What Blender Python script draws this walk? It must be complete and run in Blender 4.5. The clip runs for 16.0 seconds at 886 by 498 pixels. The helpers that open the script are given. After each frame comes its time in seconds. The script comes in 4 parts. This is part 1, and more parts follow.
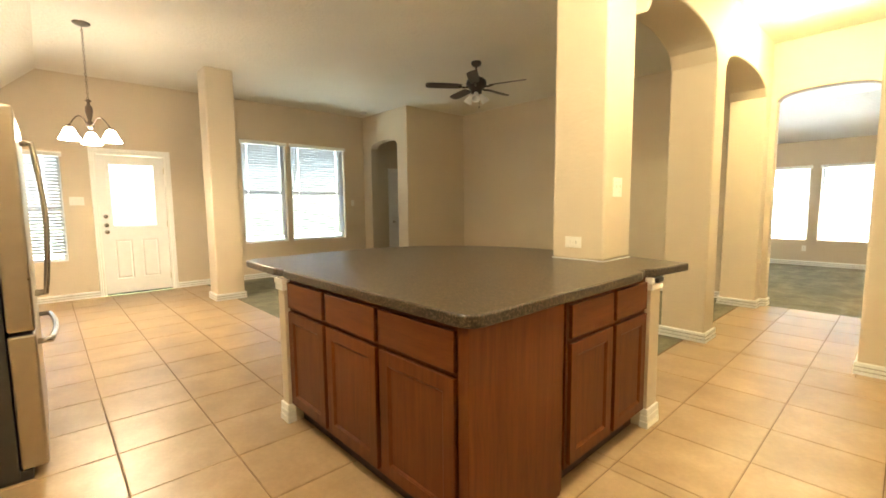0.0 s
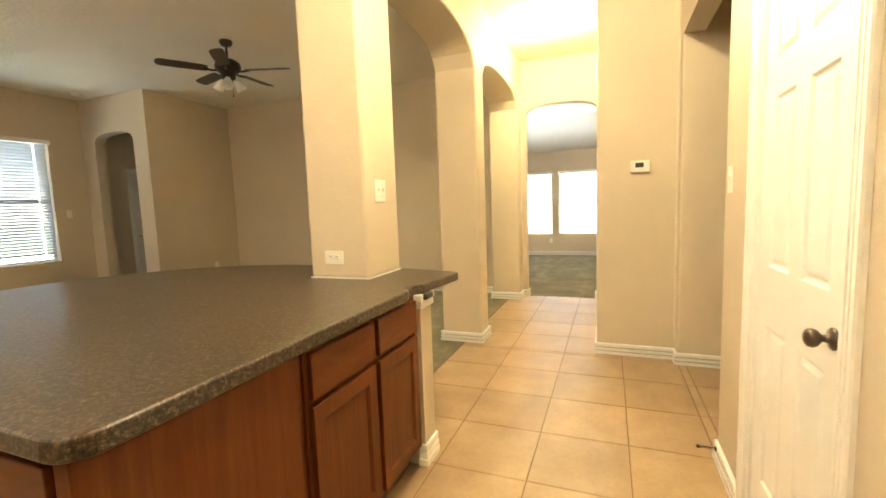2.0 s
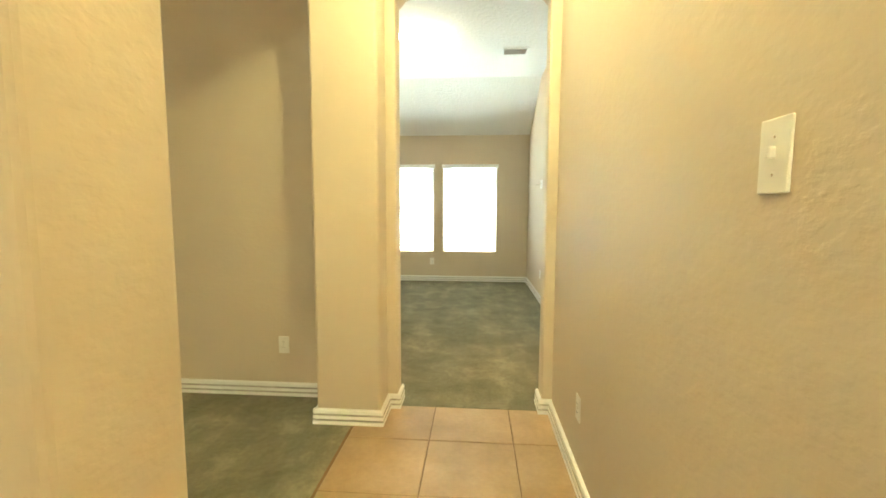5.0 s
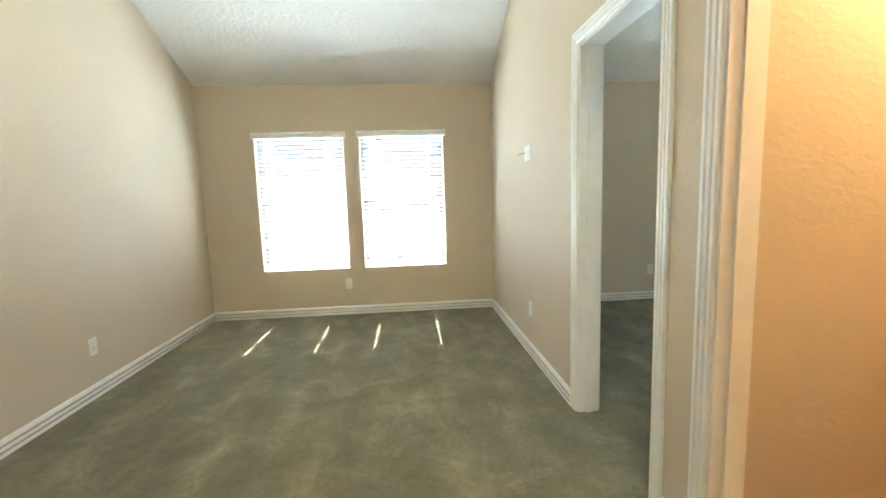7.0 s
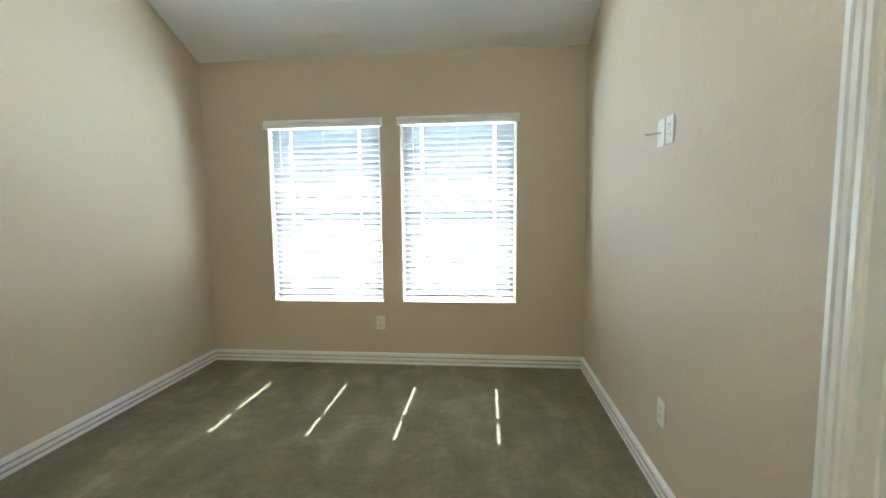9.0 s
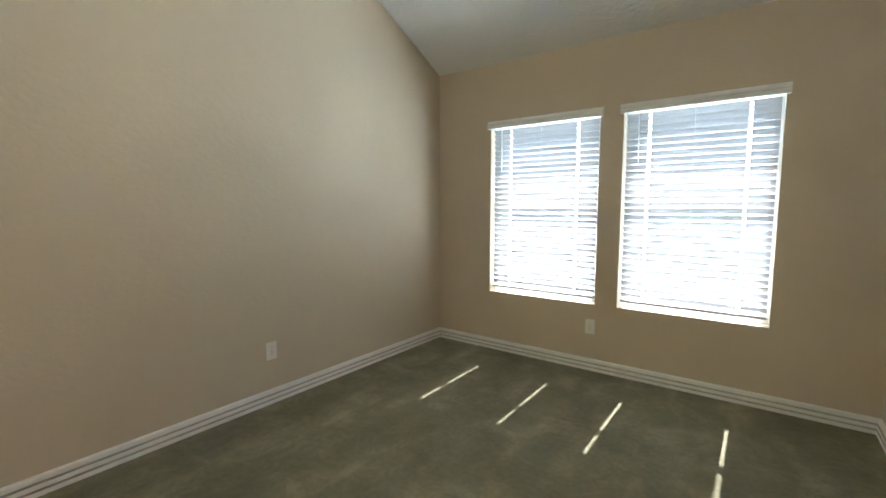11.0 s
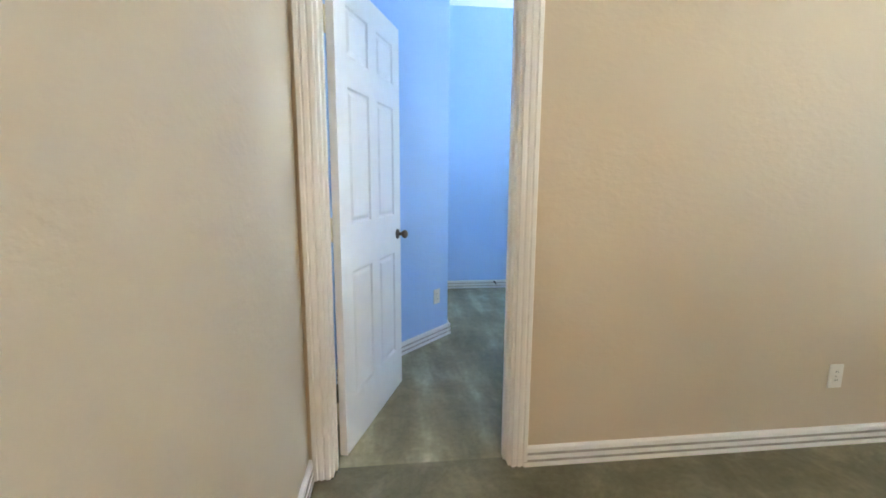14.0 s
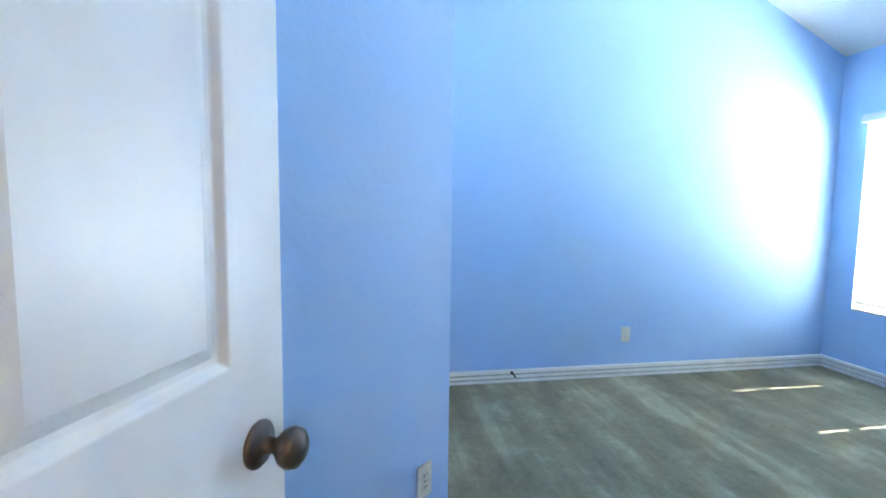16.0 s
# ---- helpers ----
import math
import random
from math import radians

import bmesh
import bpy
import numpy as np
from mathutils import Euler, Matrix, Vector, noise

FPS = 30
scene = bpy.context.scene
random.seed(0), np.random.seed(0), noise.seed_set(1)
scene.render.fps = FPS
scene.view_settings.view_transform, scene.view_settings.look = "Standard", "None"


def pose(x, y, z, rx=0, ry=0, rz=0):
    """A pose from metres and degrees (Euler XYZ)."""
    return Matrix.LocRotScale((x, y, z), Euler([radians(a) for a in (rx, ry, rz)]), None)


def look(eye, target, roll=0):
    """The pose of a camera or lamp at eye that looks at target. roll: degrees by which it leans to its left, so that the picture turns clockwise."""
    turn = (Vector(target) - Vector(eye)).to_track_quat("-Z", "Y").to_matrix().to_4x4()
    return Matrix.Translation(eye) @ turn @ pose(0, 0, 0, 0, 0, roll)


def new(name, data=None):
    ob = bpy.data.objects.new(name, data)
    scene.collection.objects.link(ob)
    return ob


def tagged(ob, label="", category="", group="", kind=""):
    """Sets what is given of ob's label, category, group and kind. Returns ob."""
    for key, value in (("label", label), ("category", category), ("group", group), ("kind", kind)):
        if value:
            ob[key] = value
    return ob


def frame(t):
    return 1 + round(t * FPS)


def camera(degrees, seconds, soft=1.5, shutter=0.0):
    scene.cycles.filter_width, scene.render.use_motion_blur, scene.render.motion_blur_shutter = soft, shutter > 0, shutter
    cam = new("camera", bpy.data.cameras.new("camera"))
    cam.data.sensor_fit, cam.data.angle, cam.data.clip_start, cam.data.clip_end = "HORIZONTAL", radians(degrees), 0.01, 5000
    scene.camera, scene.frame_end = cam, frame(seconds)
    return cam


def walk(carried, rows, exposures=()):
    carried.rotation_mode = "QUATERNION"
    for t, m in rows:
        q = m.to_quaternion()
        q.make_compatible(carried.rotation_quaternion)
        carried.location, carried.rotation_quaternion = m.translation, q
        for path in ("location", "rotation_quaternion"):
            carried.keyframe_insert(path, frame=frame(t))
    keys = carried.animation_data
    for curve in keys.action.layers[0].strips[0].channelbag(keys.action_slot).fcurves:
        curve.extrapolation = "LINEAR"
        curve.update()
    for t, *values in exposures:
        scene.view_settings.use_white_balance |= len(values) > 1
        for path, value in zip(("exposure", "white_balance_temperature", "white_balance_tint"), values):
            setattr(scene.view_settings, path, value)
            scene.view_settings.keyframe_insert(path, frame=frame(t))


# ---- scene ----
cam = camera(91.7, 16.0, soft=1.7)

PATH = [
    (0, (-0.218, -11.321, 1.278), (-1.681, -9.971, 1.079), -0.6),
    (0.5, (-0.216, -11.31, 1.278), (-1.668, -9.948, 1.086), -0.8),
    (1, (-0.211, -11.264, 1.282), (-1.612, -9.852, 1.079), -1.4),
    (1.5, (-0.199, -11.106, 1.273), (-1.324, -9.47, 1.031), -2.2),
    (2, (-0.315, -10.735, 1.293), (-1.036, -8.88, 1.092), -2.0),
    (2.5, (-0.375, -10.237, 1.265), (-0.814, -8.292, 1.116), -1.7),
    (3, (-0.450, -9.738, 1.28), (-0.932, -7.813, 1.029), -0.9),
    (3.5, (-0.560, -9.172, 1.296), (-0.876, -7.217, 1.018), -1.5),
    (4, (-0.656, -8.609, 1.285), (-0.973, -6.654, 1.011), -0.2),
    (4.5, (-0.811, -8.023, 1.282), (-1.107, -6.065, 1.005), -0.5),
    (5, (-0.889, -7.425, 1.265), (-1.038, -5.440, 1.076), 0.2),
    (5.2, (-0.899, -7.175, 1.259), (-1.005, -5.183, 1.096), -0.2),
    (7.3, (-0.945, -4.493, 1.281), (-0.782, -2.514, 1.037), -1.8),
    (7.5, (-0.925, -4.314, 1.286), (-0.83, -2.328, 1.067), -1.0),
    (8, (-0.874, -3.953, 1.263), (-0.81, -1.97, 1.011), -0.4),
    (8.2, (-0.856, -3.803, 1.274), (-0.765, -1.818, 1.047), -0.9),
    (10.3, (-0.605, -3.313, 1.241), (-1.591, -1.582, 1.067), 0.3),
    (10.5, (-0.591, -3.311, 1.252), (-1.636, -1.615, 1.071), 0.3),
    (11, (-0.605, -3.324, 1.266), (-1.79, -1.724, 1.075), 0.1),
    (11.5, (-0.669, -3.363, 1.262), (-2.028, -1.911, 1.057), 0.3),
    (12, (-0.766, -3.447, 1.252), (-2.354, -2.249, 1.042), 1.2),
    (12.5, (-0.845, -3.525, 1.252), (-2.592, -2.575, 1.037), 1.1),
    (13, (-0.931, -3.641, 1.255), (-2.802, -2.986, 0.987), 2.3),
    (13.5, (-1.131, -3.78, 1.264), (-3.081, -3.399, 1.028), -0.0),
    (14, (-1.428, -3.851, 1.234), (-3.391, -3.628, 0.924), 0.3),
    (14.5, (-1.892, -3.837, 1.28), (-3.875, -3.772, 1.032), 1.1),
    (15, (-2.388, -3.834, 1.278), (-4.37, -3.673, 1.064), 0.6),
    (15.5, (-2.837, -3.775, 1.264), (-4.804, -3.503, 1.028), 0.0),
    (16, (-3.350, -3.700, 1.218), (-5.316, -3.370, 1.055), 0.7),
]
EXPOSURES = [(0, 4.07, 6450, 9), (2.0, 4.05, 6600, 12), (4.0, 3.95, 6550, 5), (5.2, 3.9, 6500, -4), (7.3, 3.82, 5700, 5), (8.2, 3.66, 5450, 5), (10.3, 2.88, 5800, 7), (12.0, 3.0, 5900, 9), (13.5, 3.6, 6000, 10), (15.0, 3.78, 6150, 10), (16, 3.73, 6200, 10)]
walk(cam, [(t, look(eye, target, roll)) for t, eye, target, roll in PATH], EXPOSURES)

# ---- world and large lights ----
SUN_EL = radians(50)
world = bpy.data.worlds.new("world")
scene.world = world
world.use_nodes = True
wn = world.node_tree
sky = wn.nodes.new("ShaderNodeTexSky")
sky.sky_type, sky.sun_disc = "NISHITA", False
sky.sun_elevation, sky.sun_rotation = SUN_EL, 0.0
wn.links.new(sky.outputs[0], wn.nodes["Background"].inputs[0])
wn.nodes["Background"].inputs[1].default_value = 0.12

sun = new("sun", bpy.data.lights.new("sun", "SUN"))
sun.data.energy, sun.data.angle, sun.data.color = 5.0, radians(0.5), (1.0, 0.95, 0.86)
sun.matrix_world = look((0, 12, 14.3), (0, 0, 0))


def area_lamp(name, eye, target, w, h, power, color):
    """A rectangle of light in a window's opening, for the sky and bright yard outside."""
    lamp = new(name, bpy.data.lights.new(name, "AREA"))
    lamp.data.shape, lamp.data.size, lamp.data.size_y = "RECTANGLE", w, h
    lamp.data.energy, lamp.data.color = power, color
    lamp.matrix_world = look(eye, target)
    return lamp


def bulb(name, x, y, z, power, color, r=0.04):
    lamp = new(name, bpy.data.lights.new(name, "POINT"))
    lamp.data.energy, lamp.data.color, lamp.data.shadow_soft_size = power, color, r
    lamp.location = (x, y, z)
    return lamp


DAY = (0.80, 0.93, 1.0)
WARM = (1.0, 0.86, 0.48)
# north windows: loft pair, side bedroom, blue bedroom
for wx, ww, wp in ((-2.08, 0.95, 11.6), (-0.99, 0.93, 11.6), (2.43, 0.92, 22), (-5.615, 0.95, 38)):
    area_lamp("window_daylight", (wx, 0.50, 1.27), (wx, -1, 1.40), ww + 0.1, 1.7, wp, DAY)
# west windows: great room pair, breakfast nook, half-glass back door
for wy, ww, wz, wh, wp in ((-8.40, 0.95, 1.58, 1.9, 2.0), (-7.26, 1.15, 1.58, 1.9, 2.4), (-11.55, 0.95, 1.33, 1.6, 2), (-10.32, 0.6, 1.50, 1.05, 0.5)):
    area_lamp("window_daylight", (-8.62, wy, wz), (0, wy, wz), ww + 0.05, wh, wp, DAY)
# lamps that are switched on
bulb("hall_lamp_bulb", -0.89, -5.98, 3.01, 7.2, (1.0, 0.85, 0.43), 0.06)
bulb("loft_lamp_bulb", -1.55, -2.75, 2.94, 1.8, (1.0, 0.80, 0.52), 0.06)
for k in range(3):
    bulb("chandelier_bulb", -6.0 + 0.19 * math.cos(radians(55 + 120 * k)), -10.905 + 0.19 * math.sin(radians(55 + 120 * k)), 1.985, 2.4, (1.0, 0.83, 0.56), 0.03)
bulb("bath_bulb", 1.0, -3.9, 2.2, 5, (1.0, 0.66, 0.32), 0.1)
bulb("kitchen_bulb_a", -1.9, -11.35, 3.03, 9.0, (1.0, 0.86, 0.57), 0.12)
bulb("kitchen_bulb_b", -0.62, -9.05, 3.03, 9.4, (1.0, 0.85, 0.52), 0.12)


# ---- materials ----
def nodes_of(name):
    m = bpy.data.materials.new(name)
    m.use_nodes = True
    nt = m.node_tree
    return m, nt, nt.nodes["Principled BSDF"]


def tex(nt, kind, vec, scale, detail=4.0, rough=0.55):
    n = nt.nodes.new(kind)
    n.inputs["Scale"].default_value = scale
    if "Detail" in n.inputs:
        n.inputs["Detail"].default_value = detail
    if "Roughness" in n.inputs:
        n.inputs["Roughness"].default_value = rough
    nt.links.new(vec, n.inputs["Vector"])
    return n


def place(nt, stretch=(1, 1, 1), local=False):
    """World position (or the object's own), stretched."""
    if local:
        src = nt.nodes.new("ShaderNodeTexCoord").outputs["Object"]
    else:
        src = nt.nodes.new("ShaderNodeNewGeometry").outputs["Position"]
    m = nt.nodes.new("ShaderNodeMapping")
    m.inputs["Scale"].default_value = stretch
    nt.links.new(src, m.inputs["Vector"])
    return m.outputs["Vector"]


def ramp(nt, fac, stops):
    r = nt.nodes.new("ShaderNodeValToRGB")
    while len(r.color_ramp.elements) < len(stops):
        r.color_ramp.elements.new(0.5)
    for e, (p, c) in zip(r.color_ramp.elements, stops):
        e.position, e.color = p, (*c, 1)
    nt.links.new(fac, r.inputs[0])
    return r.outputs[0]


def mixed(nt, fac, a, b, mode="MIX"):
    n = nt.nodes.new("ShaderNodeMix")
    n.data_type, n.blend_type = "RGBA", mode
    for sock, v in ((n.inputs[0], fac), (n.inputs[6], a), (n.inputs[7], b)):
        if isinstance(v, (int, float)):
            sock.default_value = v
        elif isinstance(v, tuple):
            sock.default_value = (*v, 1)
        else:
            nt.links.new(v, sock)
    return n.outputs[2]


def bump(nt, bsdf, height, strength, distance):
    b = nt.nodes.new("ShaderNodeBump")
    b.inputs["Strength"].default_value, b.inputs["Distance"].default_value = strength, distance
    nt.links.new(height, b.inputs["Height"])
    nt.links.new(b.outputs[0], bsdf.inputs["Normal"])


def paint(name, color, rough=0.6, peel=0.5, dist=0.004):
    """Rolled wall paint over a hand-trowelled drywall texture."""
    m, nt, b = nodes_of(name)
    v = place(nt)
    big = tex(nt, "ShaderNodeTexNoise", v, 0.9, 3)
    dark = tuple(c * 0.94 for c in color)
    nt.links.new(ramp(nt, big.outputs[0], ((0.3, dark), (0.7, color))), b.inputs["Base Color"])
    b.inputs["Roughness"].default_value = rough
    b.inputs["Specular IOR Level"].default_value = 0.3
    a = tex(nt, "ShaderNodeTexNoise", place(nt, (1, 1, 1.7)), 26, 3, 0.5)
    f = tex(nt, "ShaderNodeTexNoise", v, 120, 2, 0.5)
    h = mixed(nt, 0.3, ramp(nt, a.outputs[0], ((0.42, (0, 0, 0)), (0.62, (1, 1, 1)))), f.outputs[0])
    bump(nt, b, h, peel, dist)
    return m


def gloss(name, color, rough=0.3, metal=0.0, wear=0.06):
    """Painted, plastic or metal surface with faint smudges."""
    m, nt, b = nodes_of(name)
    n = tex(nt, "ShaderNodeTexNoise", place(nt), 14, 4)
    lo = tuple(max(c * (1 - wear), 0) for c in color)
    nt.links.new(ramp(nt, n.outputs[0], ((0.35, lo), (0.65, color))), b.inputs["Base Color"])
    r = nt.nodes.new("ShaderNodeMapRange")
    r.inputs[3].default_value, r.inputs[4].default_value = rough * 0.8, min(rough * 1.25, 1)
    nt.links.new(n.outputs[0], r.inputs[0])
    nt.links.new(r.outputs[0], b.inputs["Roughness"])
    b.inputs["Metallic"].default_value = metal
    return m


def glowing(name, color, strength):
    m, nt, b = nodes_of(name)
    b.inputs["Base Color"].default_value = (0.9, 0.88, 0.82, 1)
    b.inputs["Roughness"].default_value = 0.25
    b.inputs["Emission Color"].default_value = (*color, 1)
    b.inputs["Emission Strength"].default_value = strength
    return m


def carpet_material(name, along, rake, pile):
    """Cut-pile carpet; along: stretch of the vacuum strokes; pile: brightness factor of the colour."""
    m, nt, b = nodes_of(name)
    v = place(nt)
    tuft = tex(nt, "ShaderNodeTexNoise", v, 190, 3, 0.7)
    clump = tex(nt, "ShaderNodeTexNoise", v, 34, 4, 0.65)
    swirl = tex(nt, "ShaderNodeTexNoise", place(nt), 3.4, 6, 0.7)
    swirl.inputs["Distortion"].default_value = 0.5
    strokes = tex(nt, "ShaderNodeTexNoise", place(nt, along), 3.6, 4, 0.6)
    c1 = ramp(nt, swirl.outputs[0], [(p, tuple(c * pile for c in col)) for p, col in ((0.32, (0.148, 0.138, 0.090)), (0.55, (0.204, 0.192, 0.128)), (0.75, (0.30, 0.285, 0.198)))])
    c2 = ramp(nt, strokes.outputs[0], ((0.36, (0.30, 0.30, 0.30)), (0.49, (0.46, 0.46, 0.46)), (0.56, (0.58, 0.58, 0.58)), (0.64, (0.86, 0.86, 0.86))))
    c3 = mixed(nt, rake, c1, c2, "OVERLAY")
    c4 = ramp(nt, clump.outputs[0], ((0.3, (0.36, 0.36, 0.36)), (0.7, (0.64, 0.64, 0.64))))
    nt.links.new(mixed(nt, 0.42, c3, c4, "OVERLAY"), b.inputs["Base Color"])
    b.inputs["Roughness"].default_value = 1.0
    b.inputs["Specular IOR Level"].default_value = 0.08
    b.inputs["Sheen Weight"].default_value = 0.08
    h = mixed(nt, 0.5, tuft.outputs[0], clump.outputs[0])
    bump(nt, b, h, 0.9, 0.012)
    return m


def tile_material():
    m, nt, b = nodes_of("floor_tile")
    v = place(nt)
    info = nt.nodes.new("ShaderNodeObjectInfo")
    big = tex(nt, "ShaderNodeTexNoise", v, 3.0, 6, 0.6)
    fine = tex(nt, "ShaderNodeTexNoise", v, 38, 5, 0.65)
    c1 = ramp(nt, big.outputs[0], ((0.3, (0.31, 0.208, 0.112)), (0.52, (0.385, 0.266, 0.150)), (0.72, (0.455, 0.326, 0.20))))
    c2 = ramp(nt, fine.outputs[0], ((0.3, (0.42, 0.42, 0.42)), (0.7, (0.57, 0.57, 0.57))))
    c3 = mixed(nt, 0.5, c1, c2, "OVERLAY")
    tone = ramp(nt, info.outputs["Random"], ((0.0, (0.46, 0.46, 0.46)), (1.0, (0.54, 0.535, 0.53))))
    nt.links.new(mixed(nt, 0.8, c3, tone, "OVERLAY"), b.inputs["Base Color"])
    r = nt.nodes.new("ShaderNodeMapRange")
    r.inputs[3].default_value, r.inputs[4].default_value = 0.26, 0.46
    nt.links.new(big.outputs[0], r.inputs[0])
    nt.links.new(r.outputs[0], b.inputs["Roughness"])
    bump(nt, b, big.outputs[0], 0.12, 0.006)
    return m


def wood_material(name, dark, light, axis_stretch):
    m, nt, b = nodes_of(name)
    v = place(nt, axis_stretch)
    grain = tex(nt, "ShaderNodeTexNoise", v, 22, 8, 0.65)
    grain.inputs["Distortion"].default_value = 0.6
    broad = tex(nt, "ShaderNodeTexNoise", place(nt), 2.2, 3)
    c1 = ramp(nt, grain.outputs[0], ((0.3, dark), (0.7, light)))
    c2 = ramp(nt, broad.outputs[0], ((0.3, (0.44, 0.44, 0.44)), (0.7, (0.56, 0.56, 0.56))))
    nt.links.new(mixed(nt, 0.7, c1, c2, "OVERLAY"), b.inputs["Base Color"])
    b.inputs["Roughness"].default_value = 0.46
    b.inputs["Specular IOR Level"].default_value = 0.25
    bump(nt, b, grain.outputs[0], 0.08, 0.002)
    return m


def laminate_material():
    m, nt, b = nodes_of("speckled_laminate")
    v = place(nt)
    sp2 = tex(nt, "ShaderNodeTexNoise", v, 95, 4, 0.75)
    sp = tex(nt, "ShaderNodeTexNoise", v, 260, 2, 0.6)
    c1 = ramp(nt, sp2.outputs[0], ((0.40, (0.018, 0.013, 0.009)), (0.53, (0.064, 0.046, 0.030)), (0.65, (0.18, 0.136, 0.092))))
    c2 = ramp(nt, sp.outputs[0], ((0.35, (0.30, 0.30, 0.30)), (0.65, (0.70, 0.69, 0.67))))
    nt.links.new(mixed(nt, 0.6, c1, c2, "OVERLAY"), b.inputs["Base Color"])
    b.inputs["Roughness"].default_value = 0.28
    bump(nt, b, sp2.outputs[0], 0.05, 0.001)
    return m


def slat_material():
    """White vinyl slats that let a little daylight through."""
    m, nt, b = nodes_of("blind_slat")
    out = nt.nodes["Material Output"]
    b.inputs["Base Color"].default_value = (0.82, 0.82, 0.80, 1)
    b.inputs["Roughness"].default_value = 0.45
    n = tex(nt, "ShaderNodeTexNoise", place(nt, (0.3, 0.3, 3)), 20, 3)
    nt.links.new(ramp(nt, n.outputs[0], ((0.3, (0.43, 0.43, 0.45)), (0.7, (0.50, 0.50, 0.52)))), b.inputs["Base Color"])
    t = nt.nodes.new("ShaderNodeBsdfTranslucent")
    t.inputs[0].default_value = (0.8, 0.8, 0.78, 1)
    mx = nt.nodes.new("ShaderNodeMixShader")
    mx.inputs[0].default_value = 0.03
    nt.links.new(b.outputs[0], mx.inputs[1])
    nt.links.new(t.outputs[0], mx.inputs[2])
    nt.links.new(mx.outputs[0], out.inputs[0])
    return m


def glass_material(name="window_glass", rough=0.0):
    m, nt, b = nodes_of(name)
    b.inputs["Base Color"].default_value = (0.96, 0.98, 0.97, 1)
    b.inputs["Transmission Weight"].default_value = 1.0
    b.inputs["Roughness"].default_value = rough
    b.inputs["IOR"].default_value = 1.45
    return m


M_WALL = paint("beige_wall_paint", (0.60, 0.51, 0.385), peel=0.22, dist=0.003)
M_BLUE = paint("blue_wall_paint", (0.42, 0.615, 0.90), peel=0.2, dist=0.003)
M_CEIL = paint("ceiling_paint", (0.76, 0.71, 0.62), 0.9, 0.6, 0.005)
M_WHITE = paint("white_ceiling_paint", (0.80, 0.80, 0.78), 0.9, 0.6, 0.005)
M_TRIM = gloss("white_trim_paint", (0.84, 0.835, 0.81), 0.32, wear=0.03)
# darker trim colour: the shade inside the baseboard grooves is painted in
M_GROOVE = gloss("shaded_trim_groove", (0.52, 0.49, 0.44), 0.8, wear=0.2)
M_DOOR = gloss("white_door_paint", (0.82, 0.82, 0.81), 0.32, wear=0.03)
M_PLATE = gloss("white_plastic", (0.80, 0.78, 0.72), 0.35)
M_DARKSLOT = gloss("dark_slot", (0.03, 0.03, 0.03), 0.6)
M_CARPET = carpet_material("carpet_pile", (1.0, 0.3, 1), 0.34, 1.06)
# same carpet, strokes crosswise; colour lightened to stand in for brighter room light
M_CARPETX_LIT = carpet_material("carpet_pile_cross_lit", (0.22, 1.0, 1), 0.66, 1.48)
M_TILE = tile_material()
M_GROUT = paint("grout", (0.22, 0.14, 0.08), 0.95, 0.6, 0.002)
M_WOODV = wood_material("cherry_stained_wood", (0.090, 0.021, 0.003), (0.148, 0.043, 0.008), (1.4, 1.4, 0.12))
M_WOODH = wood_material("cherry_stained_wood_flat", (0.090, 0.021, 0.003), (0.148, 0.043, 0.008), (0.16, 0.16, 1.4))
M_WOODIN = gloss("dark_cabinet_gap", (0.035, 0.012, 0.006), 0.6)
M_LAM = laminate_material()
M_STEEL = gloss("brushed_steel", (0.50, 0.44, 0.37), 0.30, 1.0)
M_CHROME = gloss("polished_steel", (0.62, 0.60, 0.57), 0.16, 1.0)
M_FRIDGESIDE = gloss("dark_appliance_side", (0.035, 0.030, 0.027), 0.45)
M_BRONZE = gloss("dark_bronze", (0.035, 0.024, 0.018), 0.35, 0.6)
M_PEWTER = gloss("antique_pewter", (0.15, 0.115, 0.09), 0.28, 0.9)
M_BLADE = gloss("dark_fan_blade", (0.045, 0.024, 0.015), 0.45)
M_FROST = gloss("frosted_glass", (0.80, 0.80, 0.78), 0.3)
M_SLAT = slat_material()
M_GLASS = glass_material()
M_VINYL = gloss("white_vinyl", (0.80, 0.80, 0.78), 0.4)
M_LAMPGLOW = glowing("lit_lamp_glass", (1.0, 0.86, 0.60), 1.4)
M_CHANDGLOW = glowing("lit_chandelier_glass", (1.0, 0.86, 0.66), 4.0)
M_BRASS = gloss("hinge_metal", (0.62, 0.56, 0.42), 0.35, 0.8)
M_CLEAT = gloss("black_laminate_edge", (0.012, 0.010, 0.009), 0.3)
M_LCD = gloss("thermostat_screen", (0.05, 0.06, 0.04), 0.2)
M_GRASS = paint("dry_lawn", (0.16, 0.19, 0.07), 0.95, 0.8, 0.02)
M_ROOF = paint("soffit_board", (0.55, 0.50, 0.42), 0.8, 0.3, 0.002)


# ---- mesh helpers ----
def finish(name, bm, material, smooth=False):
    bmesh.ops.recalc_face_normals(bm, faces=bm.faces)
    me = bpy.data.meshes.new(name)
    bm.to_mesh(me)
    bm.free()
    for m in (material if isinstance(material, (list, tuple)) else (material,)):
        me.materials.append(m)
    if smooth:
        for p in me.polygons:
            p.use_smooth = True
    return new(name, me)


def part(name, bm, material, parent, label="", smooth=False):
    ob = finish(name, bm, material, smooth)
    ob.parent = parent
    if label:
        tagged(ob, label)
    return ob


def thing(name, m, label, category, group=""):
    ob = new(name)
    ob.empty_display_size = 0.1
    ob.matrix_world = m
    return tagged(ob, label, category, group)


